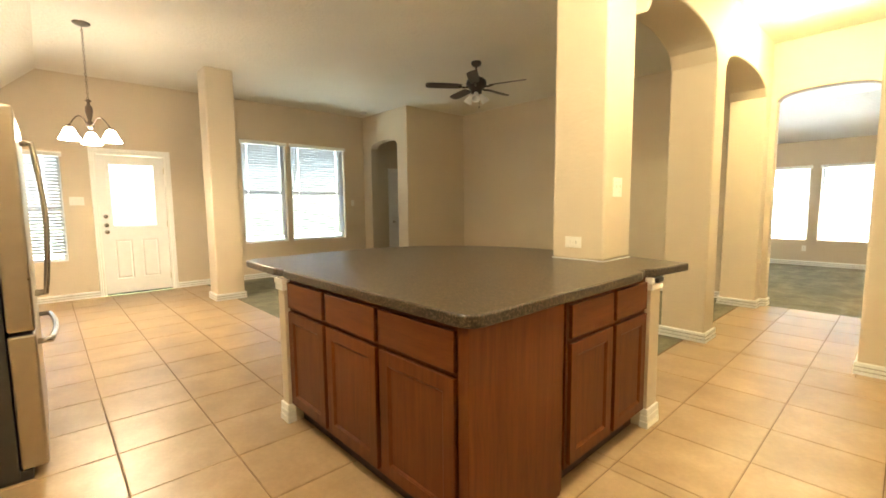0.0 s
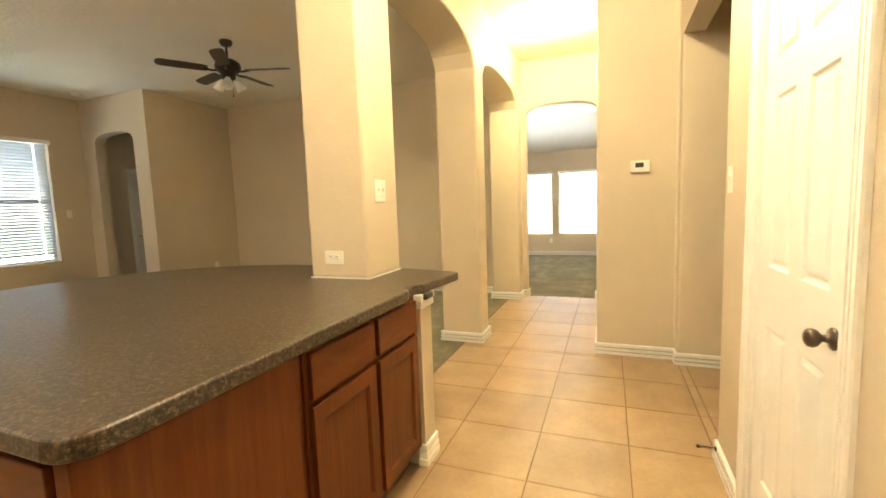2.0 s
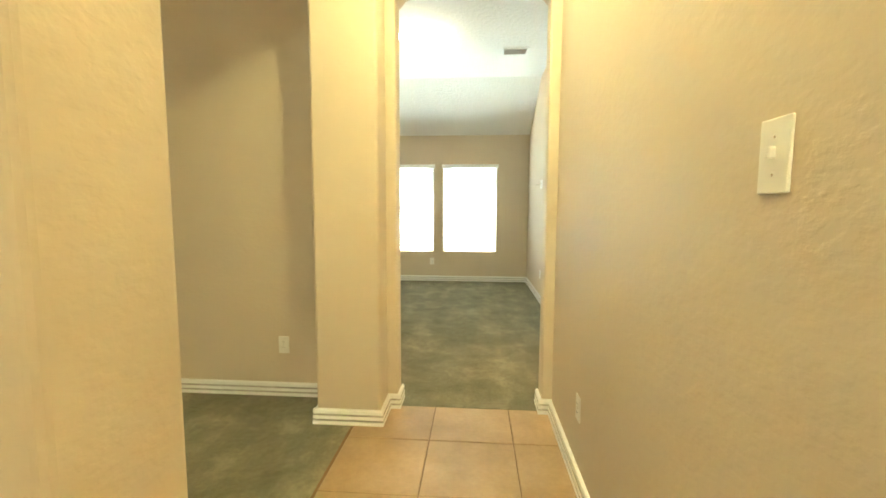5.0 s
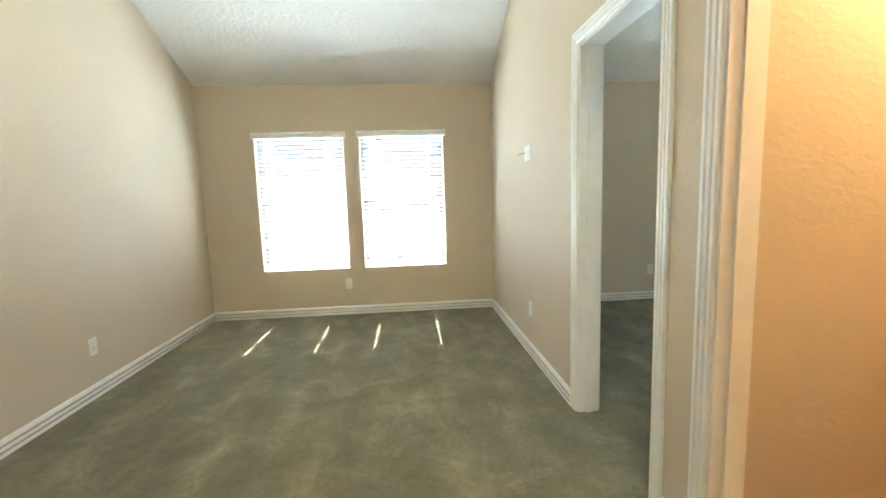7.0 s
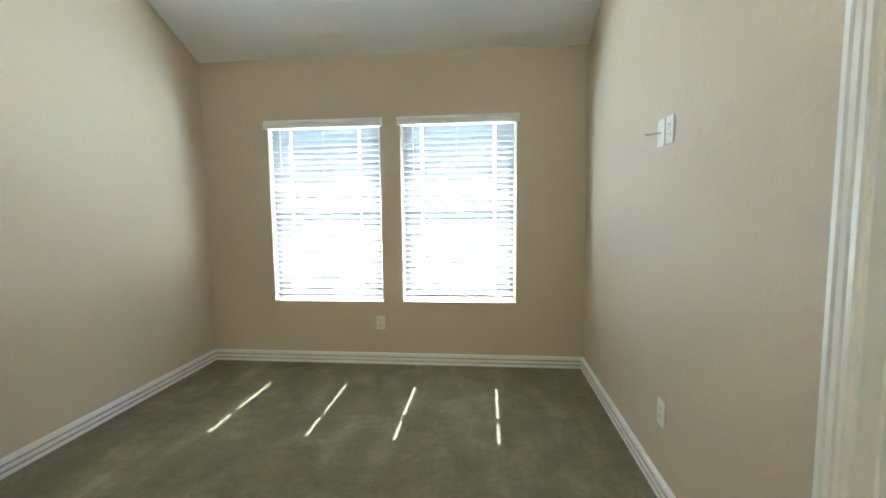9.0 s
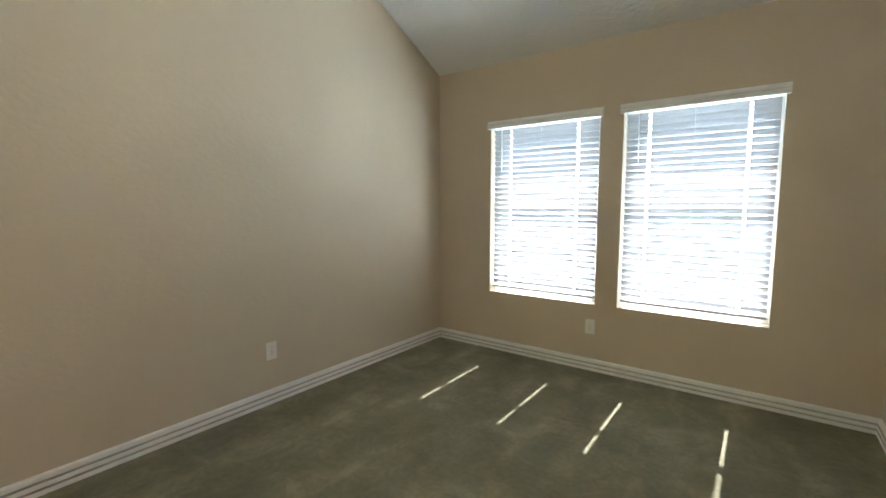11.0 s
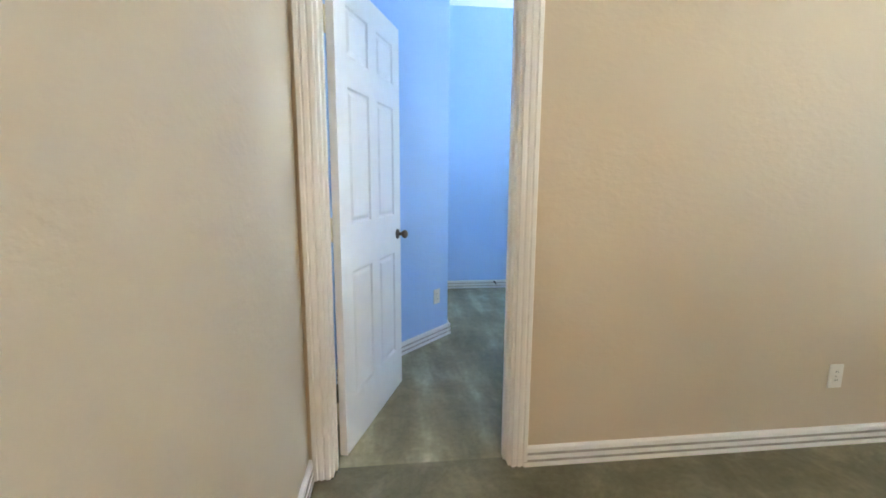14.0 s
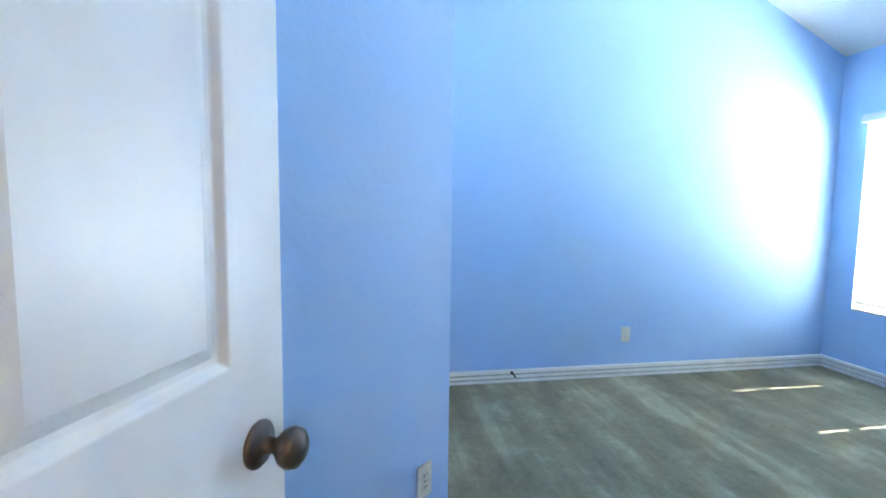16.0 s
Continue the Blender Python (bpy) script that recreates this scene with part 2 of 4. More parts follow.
def add_box(bm, x0, x1, y0, y1, z0, z1, bevel=0.0, seg=2):
    r = bmesh.ops.create_cube(bm, size=1.0)
    vs = r["verts"]
    for v in vs:
        v.co = Vector(((x0 + x1) / 2 + v.co.x * (x1 - x0), (y0 + y1) / 2 + v.co.y * (y1 - y0), (z0 + z1) / 2 + v.co.z * (z1 - z0)))
    if bevel > 0:
        es = list({e for v in vs for e in v.link_edges})
        bmesh.ops.bevel(bm, geom=es, offset=bevel, segments=seg, affect="EDGES", profile=0.6)
    return bm


def box(x0, x1, y0, y1, z0, z1, bevel=0.0, seg=2):
    return add_box(bmesh.new(), x0, x1, y0, y1, z0, z1, bevel, seg)


def add_prism(bm, outline, axis, a, b):
    """A closed outline of (u, w) pairs drawn out along an axis from a to b. x: (y, z), y: (x, z), z: (x, y)."""
    def at(u, w, c):
        return {"x": (c, u, w), "y": (u, c, w), "z": (u, w, c)}[axis]
    lo = [bm.verts.new(at(u, w, a)) for u, w in outline]
    hi = [bm.verts.new(at(u, w, b)) for u, w in outline]
    n = len(outline)
    faces = [bm.faces.new(lo), bm.faces.new(hi)]
    for i in range(n):
        faces.append(bm.faces.new((lo[i], lo[(i + 1) % n], hi[(i + 1) % n], hi[i])))
    return faces


def prism(outline, axis, a, b):
    bm = bmesh.new()
    add_prism(bm, outline, axis, a, b)
    return bm


def add_lathe(bm, profile, seg=24, m=Matrix.Identity(4)):
    """Turned about z: profile of (radius, z)."""
    rings = []
    for r, z in profile:
        rings.append([bm.verts.new(m @ Vector((r * math.cos(a), r * math.sin(a), z))) for a in [2 * math.pi * i / seg for i in range(seg)]])
    for p, q in zip(rings, rings[1:]):
        for i in range(seg):
            bm.faces.new((p[i], p[(i + 1) % seg], q[(i + 1) % seg], q[i]))
    if profile[0][0] > 1e-4:
        bm.faces.new(rings[0])
    if profile[-1][0] > 1e-4:
        bm.faces.new(rings[-1])
    return bm


def lathe(profile, seg=24, m=Matrix.Identity(4)):
    return add_lathe(bmesh.new(), profile, seg, m)


def add_tube(bm, points, r, seg=8):
    """A round bar through the points."""
    pts = [Vector(p) for p in points]
    rings = []
    side = None
    for i, p in enumerate(pts):
        d = (pts[min(i + 1, len(pts) - 1)] - pts[max(i - 1, 0)]).normalized()
        if side is None:
            side = d.orthogonal().normalized()
        side = (side - d * side.dot(d)).normalized()
        up = d.cross(side)
        rr = r[i] if isinstance(r, (list, tuple)) else r
        rings.append([bm.verts.new(p + rr * (math.cos(a) * side + math.sin(a) * up)) for a in [2 * math.pi * k / seg for k in range(seg)]])
    for p, q in zip(rings, rings[1:]):
        for i in range(seg):
            bm.faces.new((p[i], p[(i + 1) % seg], q[(i + 1) % seg], q[i]))
    bm.faces.new(rings[0])
    bm.faces.new(rings[-1])
    return bm


def tube(points, r, seg=8):
    return add_tube(bmesh.new(), points, r, seg)


def bevelled(ob, width, seg=3, angle=40):
    mod = ob.modifiers.new("round_edges", "BEVEL")
    mod.width, mod.segments, mod.limit_method, mod.angle_limit = width, seg, "ANGLE", radians(angle)
    mod.harden_normals = False
    return ob


def arch_height(u, a, b, spring, crown):
    t = (u - (a + b) / 2) / ((b - a) / 2)
    return spring + (crown - spring) * (1 - abs(t) ** 2.4) ** 0.5 if abs(t) < 1 else spring


def wall(name, axis, c0, c1, u0, u1, z0, z1, holes=(), mats=None):
    """A wall along an axis, between c0 and c1 across it. holes: (from, to, bottom, top[, crown of the arch]). mats: paint on the faces towards
    c0 and towards c1."""
    mats = mats or (M_WALL, M_WALL)
    cuts = {u0, u1}
    for h in holes:
        n = 18 if len(h) > 4 else 1
        cuts |= {h[0] + (h[1] - h[0]) * i / n for i in range(n + 1)}
    cuts = sorted(c for c in cuts if u0 - 1e-6 <= c <= u1 + 1e-6)
    bm = bmesh.new()
    for a, b in zip(cuts, cuts[1:]):
        spans = [(z0, z0, z1, z1)]
        for h in holes:
            if a >= h[0] - 1e-6 and b <= h[1] + 1e-6:
                ta, tb = (arch_height(a, h[0], h[1], h[3], h[4]), arch_height(b, h[0], h[1], h[3], h[4])) if len(h) > 4 else (h[3], h[3])
                spans = [s for s in ((z0, z0, h[2], h[2]), (ta, tb, z1, z1)) if s[2] - s[0] > 1e-4]
        for la, lb, ha, hb in spans:
            add_prism(bm, [(a, la), (b, lb), (b, hb), (a, ha)], "y" if axis == "x" else "x", c0, c1)
    bmesh.ops.remove_doubles(bm, verts=bm.verts, dist=1e-5)
    bm.verts.index_update()
    seen = {}
    for f in bm.faces:
        seen.setdefault(frozenset(v.index for v in f.verts), []).append(f)
    bmesh.ops.delete(bm, geom=[f for fs in seen.values() if len(fs) > 1 for f in fs], context="FACES_ONLY")
    mid = (c0 + c1) / 2
    k = 1 if axis == "x" else 0
    for f in bm.faces:
        f.material_index = 0 if f.calc_center_median()[k] < mid else 1
    return tagged(finish(name, bm, list(mats)), kind="structure")


def arch_wall(name, axis, c0, c1, u0, u1, top, arches, r):
    """A wall along an axis with arched openings down to the floor, its edges rounded. arches: (from, to, spring, crown), in order."""
    out = [(u0, 0.0)] if arches[0][0] > u0 else []
    for a, b, spring, crown in arches:
        if a > u0:
            out += [(a, 0.0)]
        out += [(a + (b - a) * i / 22, arch_height(a + (b - a) * i / 22, a, b, spring, crown)) for i in range(23)]
        out += [(b, 0.0)]
    out += [(u1, 0.0), (u1, top), (u0, top)]
    ob = tagged(finish(name, prism(out, "y" if axis == "x" else "x", c0, c1), M_WALL), kind="structure")
    return bevelled(ob, r, 3, 60)


def slab(name, outline, z0, z1, material):
    return tagged(finish(name, prism(outline, "z", z0, z1), material), kind="structure")


BASE_PROFILE = ((0, 0), (0.021, 0), (0.021, 0.0225), (0.0008, 0.0230), (0.0008, 0.0325), (0.019, 0.033), (0.019, 0.0535), (0.0008, 0.054), (0.0008, 0.0635), (0.016, 0.064), (0.016, 0.084), (0.008, 0.090), (0, 0.091))


def run_profile(bm, profile, p, q, n, up=(0, 0, 1), grooves=()):
    """A moulding from p to q: profile of (out, up). grooves: sides that take the second material."""
    p, q, n, up = Vector(p), Vector(q), Vector(n), Vector(up)
    a = [bm.verts.new(p + n * o + up * h) for o, h in profile]
    b = [bm.verts.new(q + n * o + up * h) for o, h in profile]
    k = len(profile)
    bm.faces.new(a)
    bm.faces.new(b)
    for i in range(k):
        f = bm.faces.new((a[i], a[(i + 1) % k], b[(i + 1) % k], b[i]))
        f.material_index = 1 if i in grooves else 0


def baseboard(p, q, n, z=0.0, mat=None):
    bm = bmesh.new()
    # groove sides and bottoms take the painted-shade colour
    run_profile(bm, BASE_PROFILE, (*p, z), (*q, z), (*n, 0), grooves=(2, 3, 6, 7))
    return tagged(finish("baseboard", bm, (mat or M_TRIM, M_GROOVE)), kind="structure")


def skirt(points, closed=False, z=0.0):
    """Baseboards round the points, on the right-hand side of the way walked; ends run on past outer corners."""
    pts = [Vector(p) for p in points]
    seq = list(zip(pts, pts[1:])) + ([(pts[-1], pts[0])] if closed else [])
    for a, b in seq:
        d = (b - a).normalized()
        n = Vector((d.y, -d.x))
        baseboard(a - d * 0.018, b + d * 0.018, n, z)


CASE_PROFILE = ((0, 0), (0, 0.011), (0.004, 0.015), (0.018, 0.015), (0.021, 0.009), (0.026, 0.009), (0.029, 0.015), (0.043, 0.017), (0.046, 0.010), (0.051, 0.010), (0.054, 0.018), (0.068, 0.018), (0.072, 0.012), (0.072, 0))


def doorway(name, axis, c0, c1, a, b, top, sides=(True, True)):
    """Jambs, head, stops and fluted casings of an opening in a wall along an axis between c0 and c1."""
    root = tagged(new(name), kind="structure")
    def at(u, c, z):
        return (u, c, z) if axis == "x" else (c, u, z)
    jt = 0.018
    for u, s in ((a, 1), (b, -1)):
        lo, hi = sorted((u, u + s * jt))
        x0, x1, y0, y1 = (lo, hi, c0 - 0.001, c1 + 0.001) if axis == "x" else (c0 - 0.001, c1 + 0.001, lo, hi)
        part("jamb", box(x0, x1, y0, y1, 0, top), M_TRIM, root)
        mid = (c0 + c1) / 2
        lo, hi = sorted((u + s * jt, u + s * (jt + 0.011)))
        x0, x1, y0, y1 = (lo, hi, mid - 0.018, mid + 0.018) if axis == "x" else (mid - 0.018, mid + 0.018, lo, hi)
        part("stop", box(x0, x1, y0, y1, 0, top - jt), M_TRIM, root)
    x0, x1, y0, y1 = (a + jt, b - jt, c0 - 0.001, c1 + 0.001) if axis == "x" else (c0 - 0.001, c1 + 0.001, a + jt, b - jt)
    part("head_jamb", box(x0, x1, y0, y1, top - jt, top), M_TRIM, root)
    for c, s, use in ((c0, -1, sides[0]), (c1, 1, sides[1])):
        if not use:
            continue
        nrm = Vector(at(0, s, 0))
        for u, o in ((a, -1), (b, 1)):
            bm = bmesh.new()
            pr = [(Vector(at(u + o * (-0.006 + w), c, 0)), h) for w, h in CASE_PROFILE]
            lo = [bm.verts.new(p + nrm * h) for p, h in pr]
            hi = [bm.verts.new(p + nrm * h + Vector((0, 0, top - 0.006 + w))) for (p, h), (w, _) in zip(pr, CASE_PROFILE)]
            k = len(pr)
            bm.faces.new(lo)
            bm.faces.new(hi)
            for i in range(k):
                bm.faces.new((lo[i], lo[(i + 1) % k], hi[(i + 1) % k], hi[i]))
            part("casing", bm, M_TRIM, root)
        bm = bmesh.new()
        lo = [bm.verts.new(Vector(at(a + 0.006 - w, c, top - 0.006 + w)) + nrm * h) for w, h in CASE_PROFILE]
        hi = [bm.verts.new(Vector(at(b - 0.006 + w, c, top - 0.006 + w)) + nrm * h) for w, h in CASE_PROFILE]
        k = len(lo)
        bm.faces.new(lo)
        bm.faces.new(hi)
        for i in range(k):
            bm.faces.new((lo[i], lo[(i + 1) % k], hi[(i + 1) % k], hi[i]))
        part("casing", bm, M_TRIM, root)
    return root


# ---- plan ----
H = 3.15          # ceiling over kitchen, hall and great room
HL = 3.08         # flat ceiling over the bedrooms
LOW = 2.495       # window wall of the bedrooms
NX = -8.22        # window wall of the great room
SLOPE_Y = -1.22

# floors
slab("carpet_great_room", [(NX, -9.40), (-1.60, -9.40), (-1.60, -4.70), (NX, -4.70)], -0.10, 0.0, M_CARPET)
slab("carpet_bedrooms", [(-3.168, -4.69), (-1.60, -4.69), (-1.60, -4.79), (3.6, -4.79), (3.6, 0.12), (-3.168, 0.12)], -0.10, 0.0, M_CARPET)
slab("carpet_blue_room", [(-6.5, -4.69), (-3.168, -4.69), (-3.168, 0.12), (-6.5, 0.12)], -0.10, 0.0, M_CARPETX_LIT)
slab("grout_bed", [(NX, -12.3), (2.6, -12.3), (2.6, -4.79), (-1.60, -4.79), (-1.60, -9.40), (NX, -9.40)], -0.10, -0.004, M_GROUT)
slab("bath_floor", [(3.6, -4.6), (0.14, -4.6), (0.14, -3.2), (3.6, -3.2)], 0.002, 0.006, M_GROUT)
slab("ground", [(-300, -300), (300, -300), (300, 300), (-300, 300)], -0.4, -0.16, M_GRASS)

# ceilings
slab("ceiling_main", [(NX - 0.1, -11.27), (3.6, -11.27), (3.6, -4.665), (NX - 0.1, -4.665)], H, H + 0.12, M_CEIL)
tagged(finish("ceiling_nook", prism([(-11.27, H), (-12.4, H - 1.05), (-12.4, H - 0.93), (-11.27, H + 0.12)], "x", NX - 0.1, 2.6), M_CEIL), kind="structure")
tagged(finish("ceiling_bedrooms", prism([(-4.664, HL), (SLOPE_Y, HL), (0.15, LOW - 0.075), (0.15, LOW + 0.07), (SLOPE_Y, HL + 0.14), (-4.664, HL + 0.14)], "x", -6.6, 3.7), M_WHITE), kind="structure")
tagged(finish("eave", prism([(0.13, LOW + 0.02), (0.87, LOW - 0.053), (0.87, LOW + 0.107), (0.13, LOW + 0.16)], "x", -7.2, 4.3), M_ROOF), kind="structure")

# window wall of the bedrooms
WZ0, WZ1 = 0.51, 1.99
NORTH = [(-2.545, -1.61), (-1.445, -0.53), (1.98, 2.88), (-6.09, -5.14)]
wall("wall_north", "x", 0.0, 0.15, -3.22, 3.7, 0, LOW + 0.02, [(a, b, WZ0, WZ1) for a, b in NORTH[:3]])
wall("wall_north_blue", "x", 0.0, 0.15, -6.6, -3.22, 0, LOW + 0.02, [(*NORTH[3], WZ0, WZ1)], (M_BLUE, M_WALL))
# loft: west wall with the blue bedroom's door, east wall with two doorways
LX, DY0, DY1, DH = -3.108, -4.135, -3.35, 2.06
BACK = -4.215
wall("wall_loft_west", "y", LX - 0.12, LX, BACK, 0.0, 0, HL, [(DY0, DY1, 0, DH)], (M_BLUE, M_WALL))
wall("wall_loft_east", "y", 0.0, 0.12, -4.68, 0.0, 0, HL, [(-3.26, -2.475, 0, DH), (-4.345, -3.56, 0, DH)])
wall("wall_loft_back", "x", -4.66, BACK, LX, -1.62, 0, HL)
arch_wall("wall_entry_arch", "x", -4.82, -4.68, -1.62, 3.6, H, [(-1.37, -0.47, 2.47, 2.575)], 0.012)
# side bedroom and bath
wall("wall_side_room_east", "y", 3.13, 3.25, -3.2, 0.0, 0, HL)
wall("wall_bath_north", "x", -3.50, -3.38, 0.12, 3.13, 0, HL)
wall("wall_bath_east", "y", 1.9, 2.0, -4.68, -3.52, 0, HL, mats=(paint("orange_bath_paint", (0.62, 0.36, 0.16)), M_WALL))
# blue bedroom
BX = -6.29
wall("wall_blue_west", "y", BX - 0.12, BX, -4.6, 0.0, 0, HL, mats=(M_WALL, M_BLUE))
wall("wall_blue_closet", "x", -3.55, -3.43, BX, -4.79, 0, HL, mats=(M_BLUE, M_BLUE))
bm = prism([(-4.79, -3.43), (-4.79, -3.55), (-4.10, -4.24), (-3.975, -4.24), (-3.975, BACK)], "z", 0, HL)
tagged(finish("wall_blue_diagonal", bm, M_BLUE), kind="structure")
wall("wall_blue_back", "x", -4.36, BACK, -4.10, LX - 0.12, 0, HL, mats=(M_WALL, M_BLUE))

# great room
AX0, AX1 = -1.81, -1.43
wall("wall_great_north", "x", -4.70, -4.66, -6.72, AX0 + 0.1, 0, H)
wall("wall_alcove_side", "y", -6.84, -6.72, -6.22, -4.66, 0, H)
wall("wall_alcove_front", "x", -6.22, -6.06, NX, -6.84, 0, H, [(-7.93, -7.02, 0, 2.48, 2.60)])
wall("wall_alcove_back", "x", -4.78, -4.66, NX - 0.15, -6.84, 0, H)
WEST = [(-8.72, -7.93, 0.64, 2.46), (-7.83, -6.70, 0.64, 2.46), (-12.05, -11.11, 0.55, 2.06)]
BD0, BD1 = -10.735, -9.865
wall("wall_west", "y", NX - 0.15, NX, -12.4, -4.66, 0, H + 0.1, [*WEST, (BD0, BD1, 0, 2.10), (-5.53, -4.87, 0, 2.06)])
wall("wall_nook_south", "x", -12.4, -12.28, NX - 0.15, -4.2, 0, H - 0.6)
wall("wall_kitchen_south", "x", -12.4, -12.28, -4.2, 2.6, 0, H - 0.6)
# arcade between hall and great room
arch_wall("wall_arcade", "y", AX0, AX1, -8.38, -4.82, H, [(-8.38, -6.95, 2.50, 2.74), (-6.68, -5.05, 2.50, 2.70)], 0.018)
# hall, right-hand side
bevelled(tagged(finish("wall_hall_east", prism([(-0.41, -4.82), (-0.41, -6.95), (0.18, -6.95), (0.18, -7.06), (2.6, -7.06), (2.6, -6.9), (0.0, -6.7), (0.0, -4.82)], "z", 0, H), M_WALL), kind="structure"), 0.018)
wall("wall_passage_header", "y", 0.18, 0.32, -8.38, -7.061, 2.47, H)
PWX, PD0, PD1 = 0.19, -9.52, -8.835
wall("wall_pantry", "y", PWX, PWX + 0.11, -12.28, -8.38, 0, H, [(PD0, PD1, 0, 2.075)])
wall("wall_passage_south", "x", -8.38, -8.27, PWX + 0.11, 2.6, 0, H)
wall("wall_passage_end", "y", 2.5, 2.6, -8.3, -7.0, 0, H)

# ---- windows, blinds and doors ----
IDENT = Matrix.Identity(4)


def window_unit(name, m, w, h):
    """Vinyl single-hung window; x along the wall, y outwards, from the bottom corner of its opening."""
    root = tagged(new(name), kind="structure")
    root.matrix_world = m
    for x0, x1, z0, z1 in ((0, 0.045, 0, h), (w - 0.045, w, 0, h), (0.045, w - 0.045, 0, 0.045), (0.045, w - 0.045, h - 0.045, h)):
        part("window_frame", box(x0, x1, 0.085, 0.145, z0, z1, 0.004), M_VINYL, root)
    part("meeting_rail", box(0.045, w - 0.045, 0.095, 0.135, h / 2 - 0.025, h / 2 + 0.025, 0.004), M_VINYL, root)
    for z0, z1, y in ((0.045, h / 2 - 0.025, 0.110), (h / 2 + 0.025, h - 0.045, 0.122)):
        pane = part("pane", box(0.045, w - 0.045, y, y + 0.004, z0, z1), M_GLASS, root)
        pane.visible_shadow = False
    part("window_sill", box(0.001, w - 0.001, 0.001, 0.084, 0.0, 0.012, 0.003), M_WALL, root)
    return root


def slat_mesh(w, holes):
    """One slightly crowned slat with routed cord slots."""
    bm = bmesh.new()
    us = sorted({-w / 2, w / 2, *(x + d for x in holes for d in (-0.0078, 0.0078))})
    vs = (-0.025, -0.0195, 0.0, 0.0195, 0.025)
    crown = (0.0, 0.0012, 0.0030, 0.0012, 0.0)
    layers = []
    for s in (1, 0):
        grid = [[bm.verts.new((u, v, c + (0.0028 if s else 0))) for v, c in zip(vs, crown)] for u in us]
        for i in range(len(us) - 1):
            for j in range(4):
                slot = any(abs((us[i] + us[i + 1]) / 2 - x) < 0.004 for x in holes) and j in (1, 2)
                if not slot:
                    bm.faces.new((grid[i][j], grid[i + 1][j], grid[i + 1][j + 1], grid[i][j + 1]))
        layers.append(grid)
    a, b = layers
    for i in range(len(us) - 1):
        for j in (0, 4):
            bm.faces.new((a[i][j], a[i + 1][j], b[i + 1][j], b[i][j]))
    return bm


def blind(m, w, h, label, group, tilt=49):
    """Horizontal blind with valance, inside the opening; same axes as the window."""
    root = thing("window_blind", m, label, "window blind", group)
    top = h
    prof = [(-0.034, 0.004), (-0.034, 0.020), (-0.028, 0.030), (-0.032, 0.044), (-0.024, 0.058), (-0.010, 0.070), (0.0, 0.072), (0.0, 0.004)]
    bm = bmesh.new()
    add_prism(bm, [(y, top - 0.052 + z) for y, z in prof], "x", -0.022, w + 0.022)
    part("valance", bm, M_VINYL, root)
    part("headrail", box(0.006, w - 0.006, 0.010, 0.060, top - 0.046, top - 0.004, 0.003), M_VINYL, root)
    sw = w - 0.036
    holes = (-0.29, 0.0, 0.29) if w < 1.0 else (-0.40, 0.0, 0.40)
    lit = tuple(x for x in holes if x)
    pitch = 0.0447
    n = int((top - 0.075 - 0.05) / pitch)
    first = None
    for i in range(n):
        z = top - 0.075 - pitch * i
        if first is None:
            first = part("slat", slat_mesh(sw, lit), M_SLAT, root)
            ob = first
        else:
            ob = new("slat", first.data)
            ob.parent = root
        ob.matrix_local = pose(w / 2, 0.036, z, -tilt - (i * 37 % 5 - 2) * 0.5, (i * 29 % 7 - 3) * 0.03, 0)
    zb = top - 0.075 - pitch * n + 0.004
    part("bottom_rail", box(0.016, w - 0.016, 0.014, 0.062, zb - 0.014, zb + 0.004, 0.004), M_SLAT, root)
    for x in holes:
        for y in (0.0185, 0.0535):
            part("ladder_cord", tube([(w / 2 + x - 0.011, y, zb), (w / 2 + x - 0.011, y, top - 0.05)], 0.0011, 5), M_VINYL, root)
        part("lift_cord", tube([(w / 2 + x, 0.036, zb), (w / 2 + x, 0.036, top - 0.05)], 0.0008, 5), M_VINYL, root)
    part("tilt_wand", tube([(0.10, 0.004, top - 0.05), (0.105, 0.006, top - 0.42)], 0.004, 6), M_VINYL, root)
    return root


for i, (a, b) in enumerate(NORTH):
    mw = pose(a, 0, WZ0)
    window_unit("window_%d" % (i + 1), mw, b - a, WZ1 - WZ0)
    blind(mw, b - a, WZ1 - WZ0, "white two-inch horizontal blind, lowered and tilted, with a valance", "bedroom blinds")
for i, (a, b, z0, z1) in enumerate(WEST):
    mw = pose(NX, a, z0, 0, 0, 90)
    window_unit("window_%d" % (i + 5), mw, b - a, z1 - z0)
    blind(mw, b - a, z1 - z0, "white horizontal blind, lowered and tilted, on the back wall", "great room blinds", 50)


